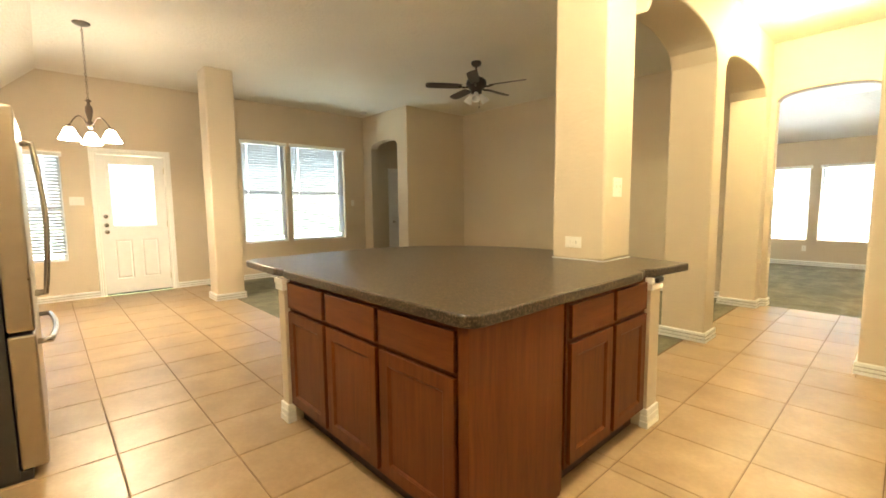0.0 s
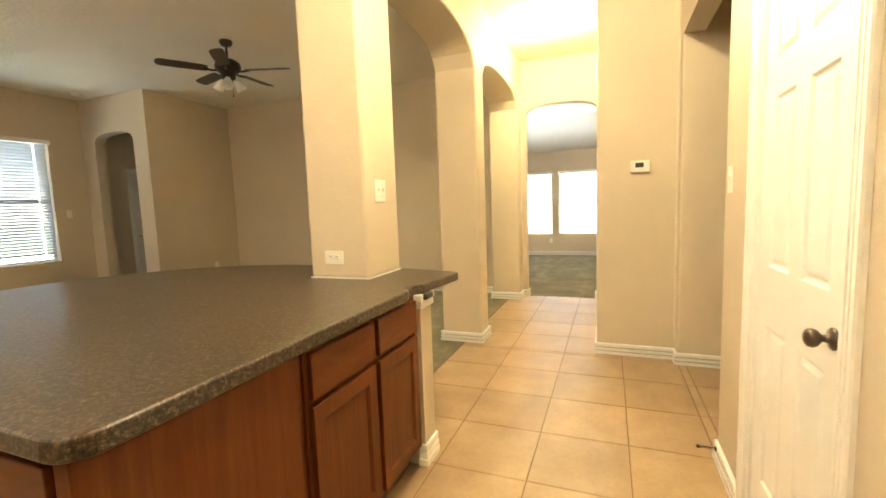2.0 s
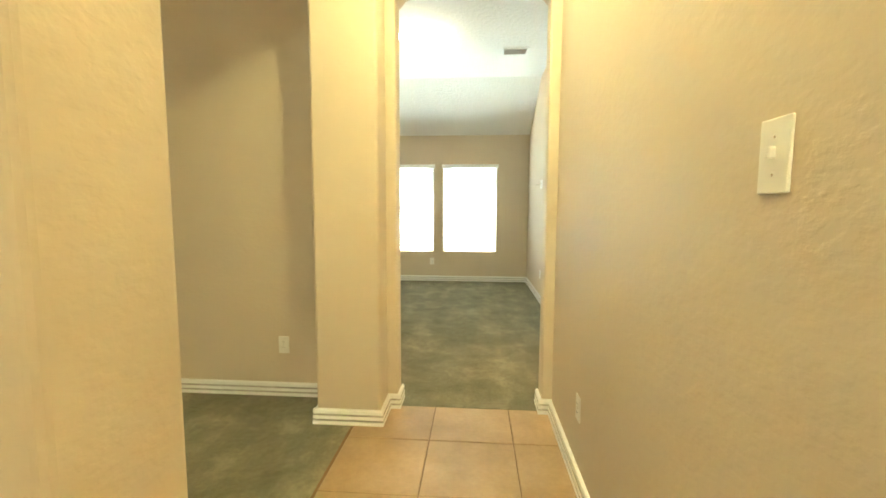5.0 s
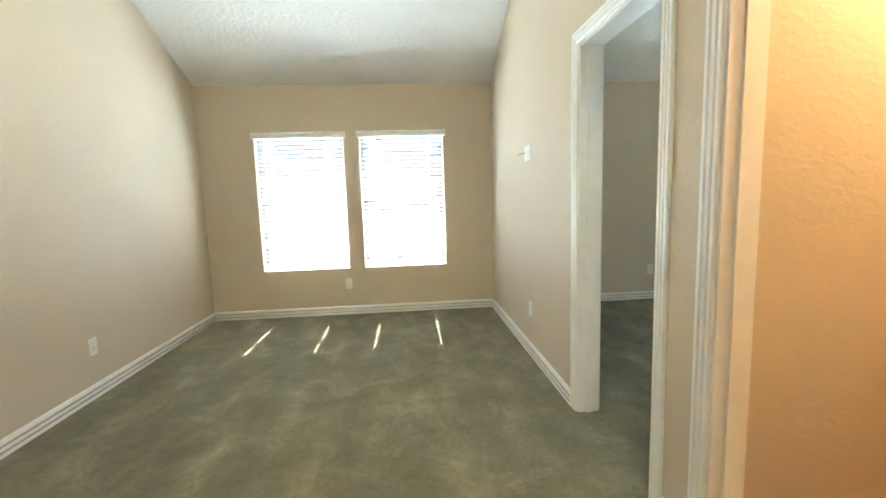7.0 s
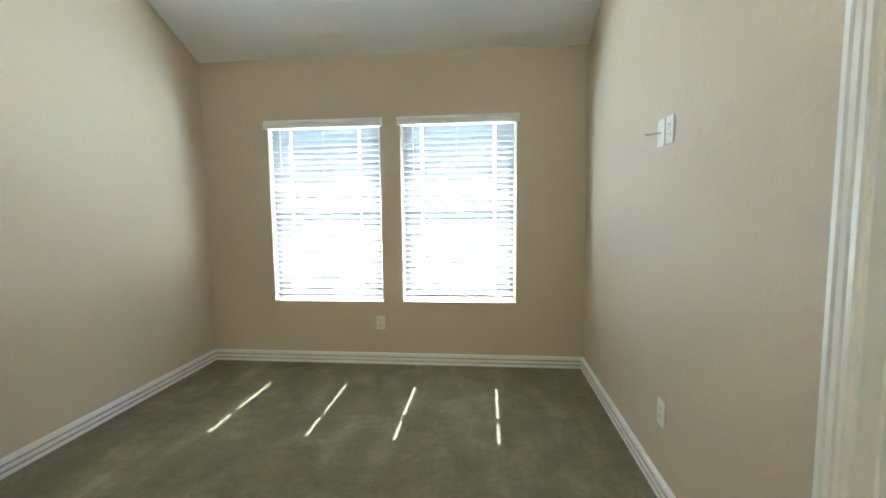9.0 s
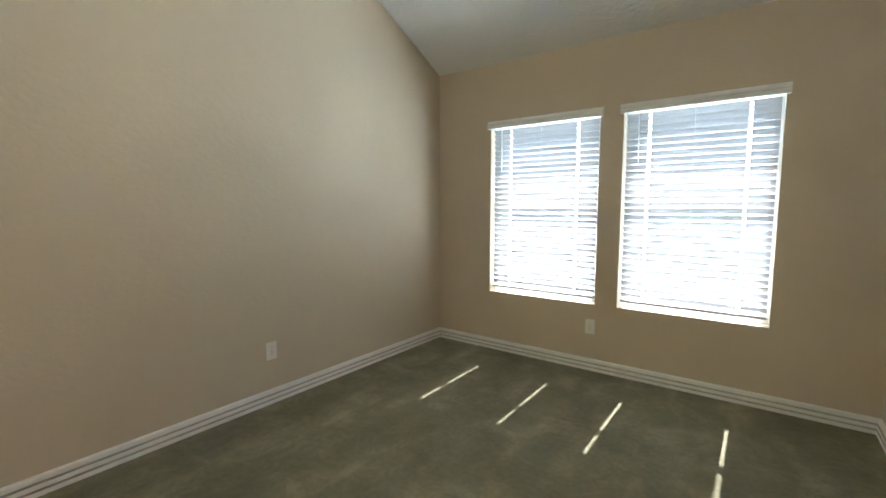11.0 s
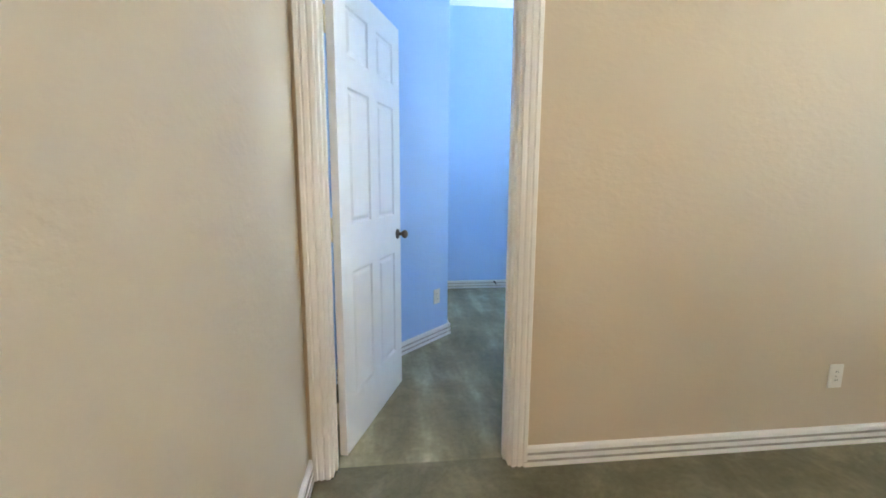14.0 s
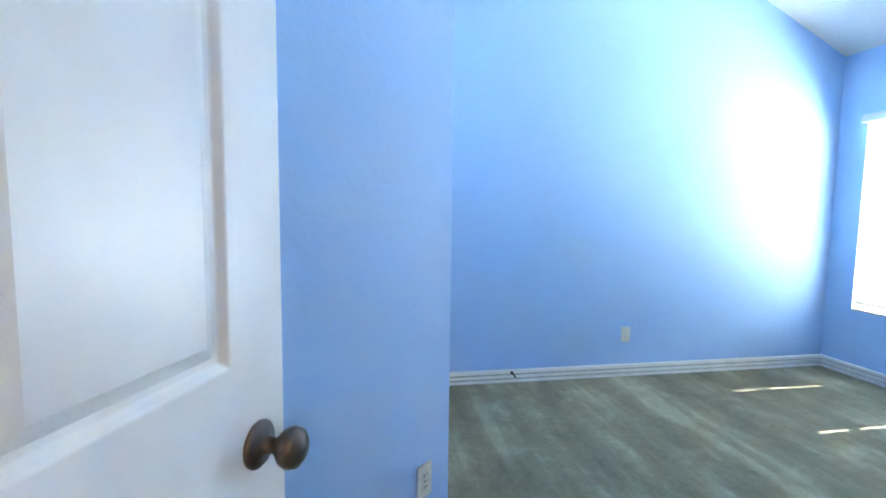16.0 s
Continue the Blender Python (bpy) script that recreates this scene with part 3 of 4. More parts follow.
def panel_leaf(w, h, t, rows, cols, margin=0.115, gap=0.105):
    """A moulded door leaf: x 0..w, y -t..0, z 0..h, with raised panels on both faces. rows: heights from the bottom as (z0, z1)."""
    bm = bmesh.new()
    pw = (w - 2 * margin - (cols - 1) * gap) / cols
    xs = [0.0]
    for c in range(cols):
        xs += [margin + c * (pw + gap), margin + c * (pw + gap) + pw]
    xs.append(w)
    zs = [0.0]
    for z0, z1 in rows:
        zs += [z0, z1]
    zs.append(h)
    panels = []
    edge = {}
    for y in (0.0, -t):
        g = [[bm.verts.new((x, y, z)) for z in zs] for x in xs]
        for i in range(len(xs) - 1):
            for j in range(len(zs) - 1):
                q = [g[i][j], g[i + 1][j], g[i + 1][j + 1], g[i][j + 1]]
                f = bm.faces.new(q if y < 0 else q[::-1])
                if i % 2 == 1 and j % 2 == 1:
                    panels.append(f)
        edge[y] = [g[i][0] for i in range(len(xs))] + [g[-1][j] for j in range(1, len(zs))] + [g[i][-1] for i in range(len(xs) - 2, -1, -1)] + [g[0][j] for j in range(len(zs) - 2, 0, -1)]
    a, b = edge[0.0], edge[-t]
    for i in range(len(a)):
        k = (i + 1) % len(a)
        bm.faces.new((a[i], a[k], b[k], b[i]))
    bm.normal_update()
    bmesh.ops.recalc_face_normals(bm, faces=bm.faces)
    bmesh.ops.inset_individual(bm, faces=panels, thickness=0.010, depth=-0.009)
    bmesh.ops.inset_individual(bm, faces=panels, thickness=0.012, depth=0.0)
    bmesh.ops.inset_individual(bm, faces=panels, thickness=0.022, depth=0.007)
    return bm


SIX = ((0.24, 0.82), (1.03, 1.60), (1.72, 1.92))


def knob_set(parent, x, z, t, mat):
    for s, y0 in ((-1, -t), (1, 0.0)):
        m = Matrix.Translation((x, y0, z)) @ Matrix.Rotation(radians(90 if s < 0 else -90), 4, "X")
        k = part("knob", lathe([(0.028, 0.0), (0.029, 0.004), (0.025, 0.008), (0.011, 0.012), (0.009, 0.024), (0.014, 0.030), (0.021, 0.036), (0.0245, 0.045), (0.022, 0.055), (0.013, 0.061), (0.0, 0.063)], 24, m), mat, parent, "dark bronze round door knob", smooth=True)


def hinges(parent, x, y, h, mat):
    for z in (0.20, h / 2, h - 0.20):
        bm = lathe([(0.007, z - 0.05), (0.007, z + 0.05)], 10, Matrix.Translation((x, y, 0)))
        add_box(bm, x + 0.002, x + 0.034, y - 0.002, y + 0.0025, z - 0.047, z + 0.047)
        part("hinge", bm, mat, parent)


def room_door(name, m, w, label, mat_knob, knob_z=0.92, h=2.03):
    root = tagged(new(name), label, kind="structure")
    root.matrix_world = m
    bevelled(part("leaf", panel_leaf(w, h, 0.035, SIX, 2, 0.105, 0.10), M_DOOR, root), 0.002, 2)
    knob_set(root, w - 0.06, knob_z, 0.035, mat_knob)
    hinges(root, 0.0, 0.006, h, M_BRASS)
    return root


# blue bedroom's door, swung into that room
doorway("door_frame_blue", "y", LX - 0.12, LX, DY0, DY1, DH)
room_door("door_1", pose(LX - 0.124, DY0 + 0.030, 0.018, 0, 0, 160.3), 0.76, "white six-panel door standing open into the blue bedroom", M_PEWTER)
# side bedroom's and bath's doorways in the loft's east wall
doorway("door_frame_side_room", "y", 0.0, 0.12, -3.26, -2.475, DH)
doorway("door_frame_bath", "y", 0.0, 0.12, -4.345, -3.56, DH)
for y in (-2.493, -3.578):
    bm = box(0.045, 0.075, y - 0.0022, y + 0.001, 0.90, 0.96, 0.001)
    add_box(bm, 0.052, 0.068, y - 0.0032, y + 0.001, 0.915, 0.945)
    tagged(finish("strike_plate", bm, M_PEWTER), "small dark bronze strike plate on the white door jamb", "strike plate")
bm = box(LX - 0.10, LX - 0.06, DY1 - 0.0215, DY1 - 0.0175, 0.91, 0.97, 0.001)
tagged(finish("strike_plate", bm, M_PEWTER), "small dark bronze strike plate on the white door jamb", "strike plate")
room_door("door_2", pose(0.125, -3.24, 0.018, 0, 0, -12), 0.755, "white six-panel door standing open into the side bedroom", M_PEWTER)

# pantry door
doorway("door_frame_pantry", "y", PWX, PWX + 0.11, PD0, PD1, 2.075, (True, False))
room_door("door_3", pose(PWX + 0.045, PD1 - 0.020, 0.015, 0, 0, -90), 0.645, "white six-panel pantry door, closed, beside the kitchen", M_PEWTER, 0.92)

# half-glass back door
root = tagged(new("door_4"), "white half-glass back door with built-in blinds, closed", kind="structure")
root.matrix_world = pose(NX - 0.05, BD0 + 0.02, 0.015, 0, 0, 90)
bw, bh = BD1 - BD0 - 0.04, 2.06
bm = bmesh.new()
gx0, gx1, gz0, gz1 = 0.13, bw - 0.13, 1.00, 1.93
for x0, x1, z0, z1 in ((0, gx0, gz0, bh), (gx1, bw, gz0, bh), (gx0, gx1, gz1, bh)):
    add_box(bm, x0, x1, 0.0, 0.045, z0, z1)
part("upper_leaf", bm, M_DOOR, root)
bevelled(part("lower_leaf", panel_leaf(bw, gz0, 0.045, ((0.22, 0.80),), 2, 0.14, 0.12), M_DOOR, root), 0.002, 2).location = (0, 0.045, 0)
bm = bmesh.new()
for x0, x1, z0, z1 in ((gx0 - 0.03, gx0 + 0.012, gz0 - 0.03, gz1 + 0.03), (gx1 - 0.012, gx1 + 0.03, gz0 - 0.03, gz1 + 0.03), (gx0 + 0.012, gx1 - 0.012, gz0 - 0.03, gz0 + 0.012), (gx0 + 0.012, gx1 - 0.012, gz1 - 0.012, gz1 + 0.03)):
    add_box(bm, x0, x1, -0.012, 0.0, z0, z1, 0.004)
part("glass_surround", bm, M_DOOR, root)
pane = part("pane", box(gx0, gx1, 0.006, 0.010, gz0, gz1), M_GLASS, root)
pane.visible_shadow = False
first = None
for i in range(44):
    if first is None:
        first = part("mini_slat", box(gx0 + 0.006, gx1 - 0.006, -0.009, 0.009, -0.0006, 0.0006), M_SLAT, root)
        ob = first
    else:
        ob = new("mini_slat", first.data)
        ob.parent = root
    ob.matrix_local = pose(0, 0.024, gz0 + 0.02 + i * 0.0205, -58)
for z in (1.03, 1.16):
    m = Matrix.Translation((0.06, 0.0, z)) @ Matrix.Rotation(radians(90), 4, "X")
    part("deadbolt", lathe([(0.030, 0), (0.030, 0.010), (0.024, 0.016), (0.010, 0.018), (0.008, 0.030), (0.0, 0.031)], 20, m), M_CHROME, root, "brushed nickel deadbolt", True)
m = Matrix.Translation((0.06, 0.0, 0.93)) @ Matrix.Rotation(radians(90), 4, "X")
part("knob", lathe([(0.030, 0.0), (0.031, 0.005), (0.012, 0.012), (0.010, 0.03), (0.022, 0.040), (0.028, 0.053), (0.022, 0.066), (0.0, 0.070)], 24, m), M_CHROME, root, "brushed nickel door knob", True)
hinges(root, bw, -0.004, bh, M_BRASS)
part("threshold", box(-0.02, bw + 0.02, -0.03, 0.06, -0.015, 0.004, 0.003), M_BRONZE, root)
doorway("door_frame_back", "y", NX - 0.15, NX, BD0, BD1, 2.10, (False, True))

# white door inside the alcove
doorway("door_frame_alcove", "y", NX - 0.15, NX, -5.53, -4.87, 2.06, (False, True))
room_door("door_5", pose(NX - 0.02, -4.89, 0.015, 0, 0, -90), 0.62, "white six-panel door, closed, inside the arched alcove", M_CHROME)

# ---- baseboards ----
skirt([(LX, DY1 + 0.066), (LX, 0.0), (0.0, 0.0), (0.0, -2.409)])
skirt([(0.0, -3.326), (0.0, -3.494)])
skirt([(-1.62, BACK), (LX, BACK)])
skirt([(0.12, -2.409), (0.12, 0.0), (3.13, 0.0), (3.13, -3.2)])
skirt([(-3.985, BACK + 0.01), (-4.79, -3.43), (BX, -3.43), (BX, 0.0), (LX - 0.12, 0.0), (LX - 0.12, DY1 + 0.066)])
skirt([(-0.47, -4.68), (-0.47, -4.82), (-0.41, -4.82), (-0.41, -6.95), (0.18, -6.95), (0.18, -7.06), (2.5, -7.06)])
skirt([(AX1, -4.82), (AX1, -5.05), (AX0, -5.05), (AX0, -4.70)][::-1])
skirt([(AX1, -4.82), (-1.37, -4.82), (-1.37, -4.68)])
skirt([(AX0, -6.95), (AX1, -6.95), (AX1, -6.68), (AX0, -6.68)], True)
skirt([(-6.72, -4.70), (AX0, -4.70)])
skirt([(-7.02, -6.22), (-6.72, -6.22), (-6.72, -4.70)])
skirt([(NX, BD1 + 0.066), (NX, -6.22), (-7.93, -6.22)])
skirt([(NX, -12.28), (NX, BD0 - 0.066)])
skirt([(PWX, PD1 + 0.066), (PWX, -8.38), (PWX + 0.11, -8.38)][::-1])

# ---- great room and kitchen: the large things ----
# round-edged drywall post on the island, and the free-standing column
PX0, PX1, PY0, PY1 = -1.852, -1.488, -8.800, -8.435
bevelled(tagged(finish("wall_post", box(PX0, PX1, PY0, PY1, 0.925, H), M_WALL), kind="structure"), 0.018)
bevelled(tagged(finish("wall_column", box(-6.99, -6.64, -9.64, -9.28, 0, H), M_WALL), kind="structure"), 0.018)
skirt([(-6.99, -9.64), (-6.64, -9.64), (-6.64, -9.28), (-6.99, -9.28)], True)
bm = bmesh.new()
for a in ((PX0, PX1, PY0 - 0.005, PY0), (PX1, PX1 + 0.005, PY0, PY1)):
    add_box(bm, *a, 0.9215, 0.929)
tagged(finish("trim_caulk", bm, M_TRIM), kind="structure")
# knee walls under the bar
bm = prism([(-2.65, -10.335), (-2.73, -10.335), (-2.73, -8.75), (-1.165, -8.75), (-1.165, -8.88), (-2.65, -8.88)], "z", 0, 0.872)
tagged(finish("wall_knee", bm, M_WALL), kind="structure")
for a in ((-2.742, -2.642, -10.347, -10.30), (-1.195, -1.153, -8.892, -8.738)):
    for z0, z1, o in ((0.0, 0.036, 0.0), (0.040, 0.072, -0.002), (0.076, 0.112, -0.004)):
        tagged(finish("baseboard", box(a[0] - o - 0.004, a[1] + o + 0.004, a[2] - o - 0.004, a[3] + o + 0.004, z0, z1, 0.004), M_TRIM), kind="structure")
    for z0, z1, o in ((0.800, 0.835, 0.0), (0.838, 0.870, 0.004)):
        tagged(finish("trim", box(a[0] - o, a[1] + o, a[2] - o, a[3] + o, z0, z1, 0.004), M_TRIM), kind="structure")

# countertop
out = []
for i in range(7):
    a = radians(-90 + 15 * i)
    out.append((-1.225 + 0.07 * math.cos(a), -10.268 + 0.07 * math.sin(a)))
out += [(-1.152, -9.035), (-1.160, -9.005), (-1.185, -8.98), (-1.188, -8.91), (-1.150, -8.85), (-1.105, -8.485), (-1.112, -8.470), (-1.130, -8.462), (-1.45, -8.385)]
for i in range(17):
    a = radians(90 + 90 * i / 16)
    out.append((-2.25 + 1.14 * math.cos(a), -9.42 + 1.085 * math.sin(a)))
out += [(-3.36, -10.25), (-3.30, -10.325), (-2.79, -10.335), (-2.76, -10.325), (-2.69, -10.315), (-2.63, -10.338)]
top = tagged(finish("countertop", prism(out, "z", 0.872, 0.920), M_LAM), "dark speckled laminate island countertop with a rounded bar end", "countertop")
bevelled(top, 0.009, 3, 50)
for x, y, rz in ((-1.165, -8.84, 0), (-2.695, -10.315, -90)):
    b2 = box(-0.055, 0.035, -0.035, 0.055, 0.842, 0.871, 0.012, 3)
    bmesh.ops.transform(b2, matrix=pose(x, y, 0, 0, 0, rz), verts=b2.verts)
    tagged(finish("counter_cleat", b2, M_CLEAT, True), "dark rounded laminate bracket under the countertop's end", "bracket")


def drawer_front(w, h):
    bm = box(0, w, -0.019, 0, 0, h, 0.005, 3)
    return bm


def shaker_door(w, h):
    """Cabinet door with a flat recessed panel inside a moulded frame: x 0..w, y -0.019..0, z 0..h."""
    bm = bmesh.new()
    f = 0.057
    xs, zs = (0, f, w - f, w), (0, f, h - f, h)
    g = [[bm.verts.new((x, -0.019, z)) for z in zs] for x in xs]
    mid = None
    for i in range(3):
        for j in range(3):
            q = bm.faces.new((g[i][j], g[i + 1][j], g[i + 1][j + 1], g[i][j + 1]))
            if i == j == 1:
                mid = q
    rim = [g[i][0] for i in range(4)] + [g[3][j] for j in (1, 2, 3)] + [g[i][3] for i in (2, 1, 0)] + [g[0][j] for j in (2, 1)]
    back = [bm.verts.new((v.co.x, 0, v.co.z)) for v in rim]
    for i in range(len(rim)):
        k = (i + 1) % len(rim)
        bm.faces.new((rim[i], rim[k], back[k], back[i]))
    bm.faces.new(back)
    bm.normal_update()
    bmesh.ops.recalc_face_normals(bm, faces=bm.faces)
    bmesh.ops.inset_individual(bm, faces=[mid], thickness=0.003, depth=-0.004)
    bmesh.ops.inset_individual(bm, faces=[mid], thickness=0.005, depth=0.0)
    bmesh.ops.inset_individual(bm, faces=[mid], thickness=0.007, depth=-0.006)
    return bm


def cabinet_unit(m, w, depth, label):
    """Base cabinet with one drawer over one door; front along x at y 0, facing -y."""
    root = thing("base_cabinet", m, label, "cabinet", "island cabinets")
    part("body", box(0.001, w - 0.001, 0.001, depth, 0.10, 0.871), M_WOODV, root)
    part("toe_kick", box(0.001, w - 0.001, 0.055, depth, 0.0, 0.099), M_WOODIN, root)
    d = part("drawer_front", drawer_front(w - 0.034, 0.150), M_WOODH, root)
    d.location = (0.017, 0, 0.700)
    d = bevelled(part("door", shaker_door(w - 0.034, 0.555), M_WOODV, root), 0.004, 2, 50)
    d.location = (0.017, 0, 0.122)
    return root


for x0, x1 in ((-1.722, -1.236), (-2.196, -1.722), (-2.648, -2.196)):
    cabinet_unit(pose(x0, -10.305, 0), x1 - x0, 0.55, "cherry-stained base cabinet with a drawer and panelled door")
for y0, y1 in ((-9.706, -9.288), (-9.288, -8.893)):
    cabinet_unit(pose(-1.190, y0, 0, 0, 0, 90), y1 - y0, 0.42, "cherry-stained base cabinet with a drawer and panelled door")
bm = box(-1.234, -1.186, -10.318, -9.738, 0.0, 0.871, 0.003)
tagged(finish("end_panel", bm, M_WOODV), "cherry-stained plain end panel of the kitchen island", "cabinet panel")
bm = box(-1.234, -1.200, -9.737, -9.707, 0.0, 0.871)
tagged(finish("filler_strip", bm, M_WOODV), "narrow cherry-stained filler strip between island cabinets", "cabinet trim")

# refrigerator
FX0, FX1, FY = -3.88, -2.972, -11.39
fr = thing("refrigerator", pose(0, 0, 0), "stainless french-door refrigerator with a bottom freezer and dark sides", "refrigerator")
part("body", box(FX0, FX1, -12.20, FY - 0.105, 0.02, 1.73, 0.006), M_FRIDGESIDE, fr, "dark grey appliance body")
for x0, x1 in ((FX0, -3.428), (-3.424, FX1)):
    d = part("door", box(x0, x1, FY - 0.100, FY, 0.715, 1.75, 0.018, 4), M_STEEL, fr)
    hx = -3.426 + (0.045 if x0 > -3.5 else -0.045)
    pts = [(hx, FY - 0.004, 0.83)] + [(hx, FY + 0.045 + 0.028 * math.sin(math.pi * i / 12), 0.83 + 0.80 * i / 12) for i in range(13)] + [(hx, FY - 0.004, 1.63)]
    part("handle", tube(pts, 0.013, 10), M_CHROME, d, "curved steel bar handle", True)
d = part("freezer_drawer", box(FX0, FX1, FY - 0.100, FY, 0.055, 0.700, 0.018, 4), M_STEEL, fr)
pts = [(FX0 + 0.08, FY - 0.004, 0.645)] + [(FX0 + 0.08 + (FX1 - FX0 - 0.16) * i / 12, FY + 0.050 + 0.022 * math.sin(math.pi * i / 12), 0.645) for i in range(13)] + [(FX1 - 0.08, FY - 0.004, 0.645)]
part("handle", tube(pts, 0.014, 10), M_CHROME, d, "curved steel bar handle", True)
part("grille", box(FX0 + 0.01, FX1 - 0.01, -12.1, FY - 0.06, 0.0, 0.05, 0.003), M_FRIDGESIDE, fr)

# ceiling fan
fan = thing("ceiling_fan", pose(-4.20, -7.02, H), "dark bronze five-blade ceiling fan with frosted light shades", "ceiling fan")
part("canopy", lathe([(0.065, 0.0), (0.068, -0.02), (0.055, -0.05), (0.022, -0.065)], 28), M_BRONZE, fan, smooth=True)
part("downrod", lathe([(0.013, -0.06), (0.013, -0.20)], 12), M_BRONZE, fan)
part("motor_housing", lathe([(0.03, -0.19), (0.075, -0.20), (0.125, -0.235), (0.135, -0.275), (0.125, -0.315), (0.09, -0.345), (0.075, -0.36), (0.07, -0.40), (0.03, -0.42)], 32), M_BRONZE, fan, smooth=True)
for k in range(5):
    a = radians(20 + 72 * k)
    bm = bmesh.new()
    prof = ((0.20, 0.050), (0.26, 0.062), (0.45, 0.068), (0.62, 0.066), (0.66, 0.050), (0.675, 0.0))
    up = [(x, y) for x, y in prof]
    add_prism(bm, up + [(x, -y) for x, y in prof[-2::-1]], "z", -0.004, 0.004)
    bmesh.ops.transform(bm, matrix=Matrix.Rotation(a, 4, "Z") @ Matrix.Translation((0, 0, -0.315)) @ Matrix.Rotation(radians(12), 4, "X"), verts=bm.verts)
    bl = part("blade", bm, M_BLADE, fan)
    arm = tube([(0.11 * math.cos(a), 0.11 * math.sin(a), -0.325), (0.17 * math.cos(a), 0.17 * math.sin(a), -0.330), (0.24 * math.cos(a), 0.24 * math.sin(a), -0.319)], 0.011, 6)
    part("blade_iron", arm, M_BRONZE, bl)
for k in range(3):
    a = radians(70 + 120 * k)
    m = Matrix.Translation((0.075 * math.cos(a), 0.075 * math.sin(a), -0.41)) @ Matrix.Rotation(a, 4, "Z") @ Matrix.Rotation(radians(-35), 4, "Y")
    part("shade", lathe([(0.018, 0.0), (0.028, -0.015), (0.040, -0.045), (0.048, -0.085), (0.060, -0.115), (0.057, -0.114), (0.044, -0.084), (0.034, -0.045), (0.014, -0.004)], 20, m), M_FROST, fan, "frosted white glass bell shade", True)
part("pull_chain", tube([(0.03, 0.02, -0.42), (0.031, 0.02, -0.56)], 0.002, 5), M_BRONZE, fan)
part("pull_chain", lathe([(0.0, -0.595), (0.006, -0.585), (0.007, -0.57), (0.0, -0.558)], 10, Matrix.Translation((0.031, 0.02, 0))), M_BRONZE, fan)

# chandelier in the breakfast nook
ch = thing("chandelier", pose(-6.0, -10.905, H), "antique pewter chandelier with lit frosted bell shades on a chain", "chandelier")
part("canopy", lathe([(0.075, 0.0), (0.077, -0.008), (0.060, -0.022), (0.015, -0.036)], 28), M_PEWTER, ch, smooth=True)
bm = bmesh.new()
for i in range(24):
    z = -0.035 - i * 0.030
    c = [(0.009 * math.cos(radians(45 * j)), 0.0, z - 0.017 + 0.019 * math.sin(radians(45 * j))) for j in range(9)]
    if i % 2:
        c = [(y, x, zz) for x, y, zz in c]
    add_tube(bm, c, 0.0024, 5)
part("chain", bm, M_PEWTER, ch)
part("stem", lathe([(0.008, -0.745), (0.030, -0.765), (0.012, -0.780), (0.016, -0.80), (0.032, -0.83), (0.034, -0.87), (0.022, -0.93), (0.014, -0.965), (0.030, -0.985), (0.034, -1.02), (0.020, -1.05), (0.0, -1.075)], 20), M_PEWTER, ch, smooth=True)
for k in range(3):
    a = radians(55 + 120 * k)
    c, s = math.cos(a), math.sin(a)
    pts = []
    for i in range(15):
        u = i / 14
        r = 0.018 + 0.172 * u
        pts.append((r * c, r * s, -1.030 + 0.105 * math.sin(math.pi * u ** 0.85) - 0.012 * u))
    arm = part("arm", tube(pts, 0.0065, 8), M_PEWTER, ch, smooth=True)
    part("socket", lathe([(0.010, -1.030), (0.024, -1.044), (0.022, -1.066)], 14, Matrix.Translation((0.190 * c, 0.190 * s, 0))), M_PEWTER, arm)
    part("shade", lathe([(0.022, -1.055), (0.036, -1.066), (0.050, -1.092), (0.066, -1.130), (0.093, -1.178), (0.090, -1.176), (0.062, -1.129), (0.046, -1.092), (0.032, -1.070), (0.020, -1.058)], 24, Matrix.Translation((0.190 * c, 0.190 * s, 0))), M_CHANDGLOW, ch, "lit frosted glass bell shade", True)


def flush_lamp(x, y, z, label):
    root = thing("ceiling_light", pose(x, y, z), label, "ceiling light", "flush ceiling lights")
    part("pan", lathe([(0.150, 0.0), (0.153, -0.012), (0.150, -0.024), (0.14, -0.024)], 36), M_STEEL, root, smooth=True)
    part("diffuser", lathe([(0.168, -0.022), (0.166, -0.040), (0.125, -0.075), (0.070, -0.092), (0.012, -0.098)], 36), M_LAMPGLOW, root, "lit frosted glass bowl", True)
    part("finial", lathe([(0.011, -0.096), (0.013, -0.104), (0.008, -0.114), (0.0, -0.118)], 14), M_PEWTER, root)


flush_lamp(-0.90, -5.98, H, "lit flush ceiling light with a frosted glass bowl, in the hall")
flush_lamp(-1.55, -2.75, HL, "lit flush ceiling light with a frosted glass bowl, in the loft")

# ceiling air vent in the loft
v = thing("ceiling_vent", pose(-0.45, -2.20, HL), "white metal ceiling air vent with slats", "air vent")
bm = bmesh.new()
for a in ((-0.155, 0.155, -0.115, -0.085), (-0.155, 0.155, 0.085, 0.115), (-0.155, -0.125, -0.085, 0.085), (0.125, 0.155, -0.085, 0.085)):
    add_box(bm, *a, -0.010, -0.001, 0.002)
part("frame", bm, M_VINYL, v)
part("backing", box(-0.125, 0.125, -0.085, 0.085, -0.002, -0.0005), M_DARKSLOT, v)
for i in range(8):
    b2 = box(-0.125, 0.125, -0.009, 0.009, -0.0008, 0.0008)
    bmesh.ops.transform(b2, matrix=pose(0, -0.075 + i * 0.0215, -0.007, 40), verts=b2.verts)
    part("slat", b2, M_VINYL, v)

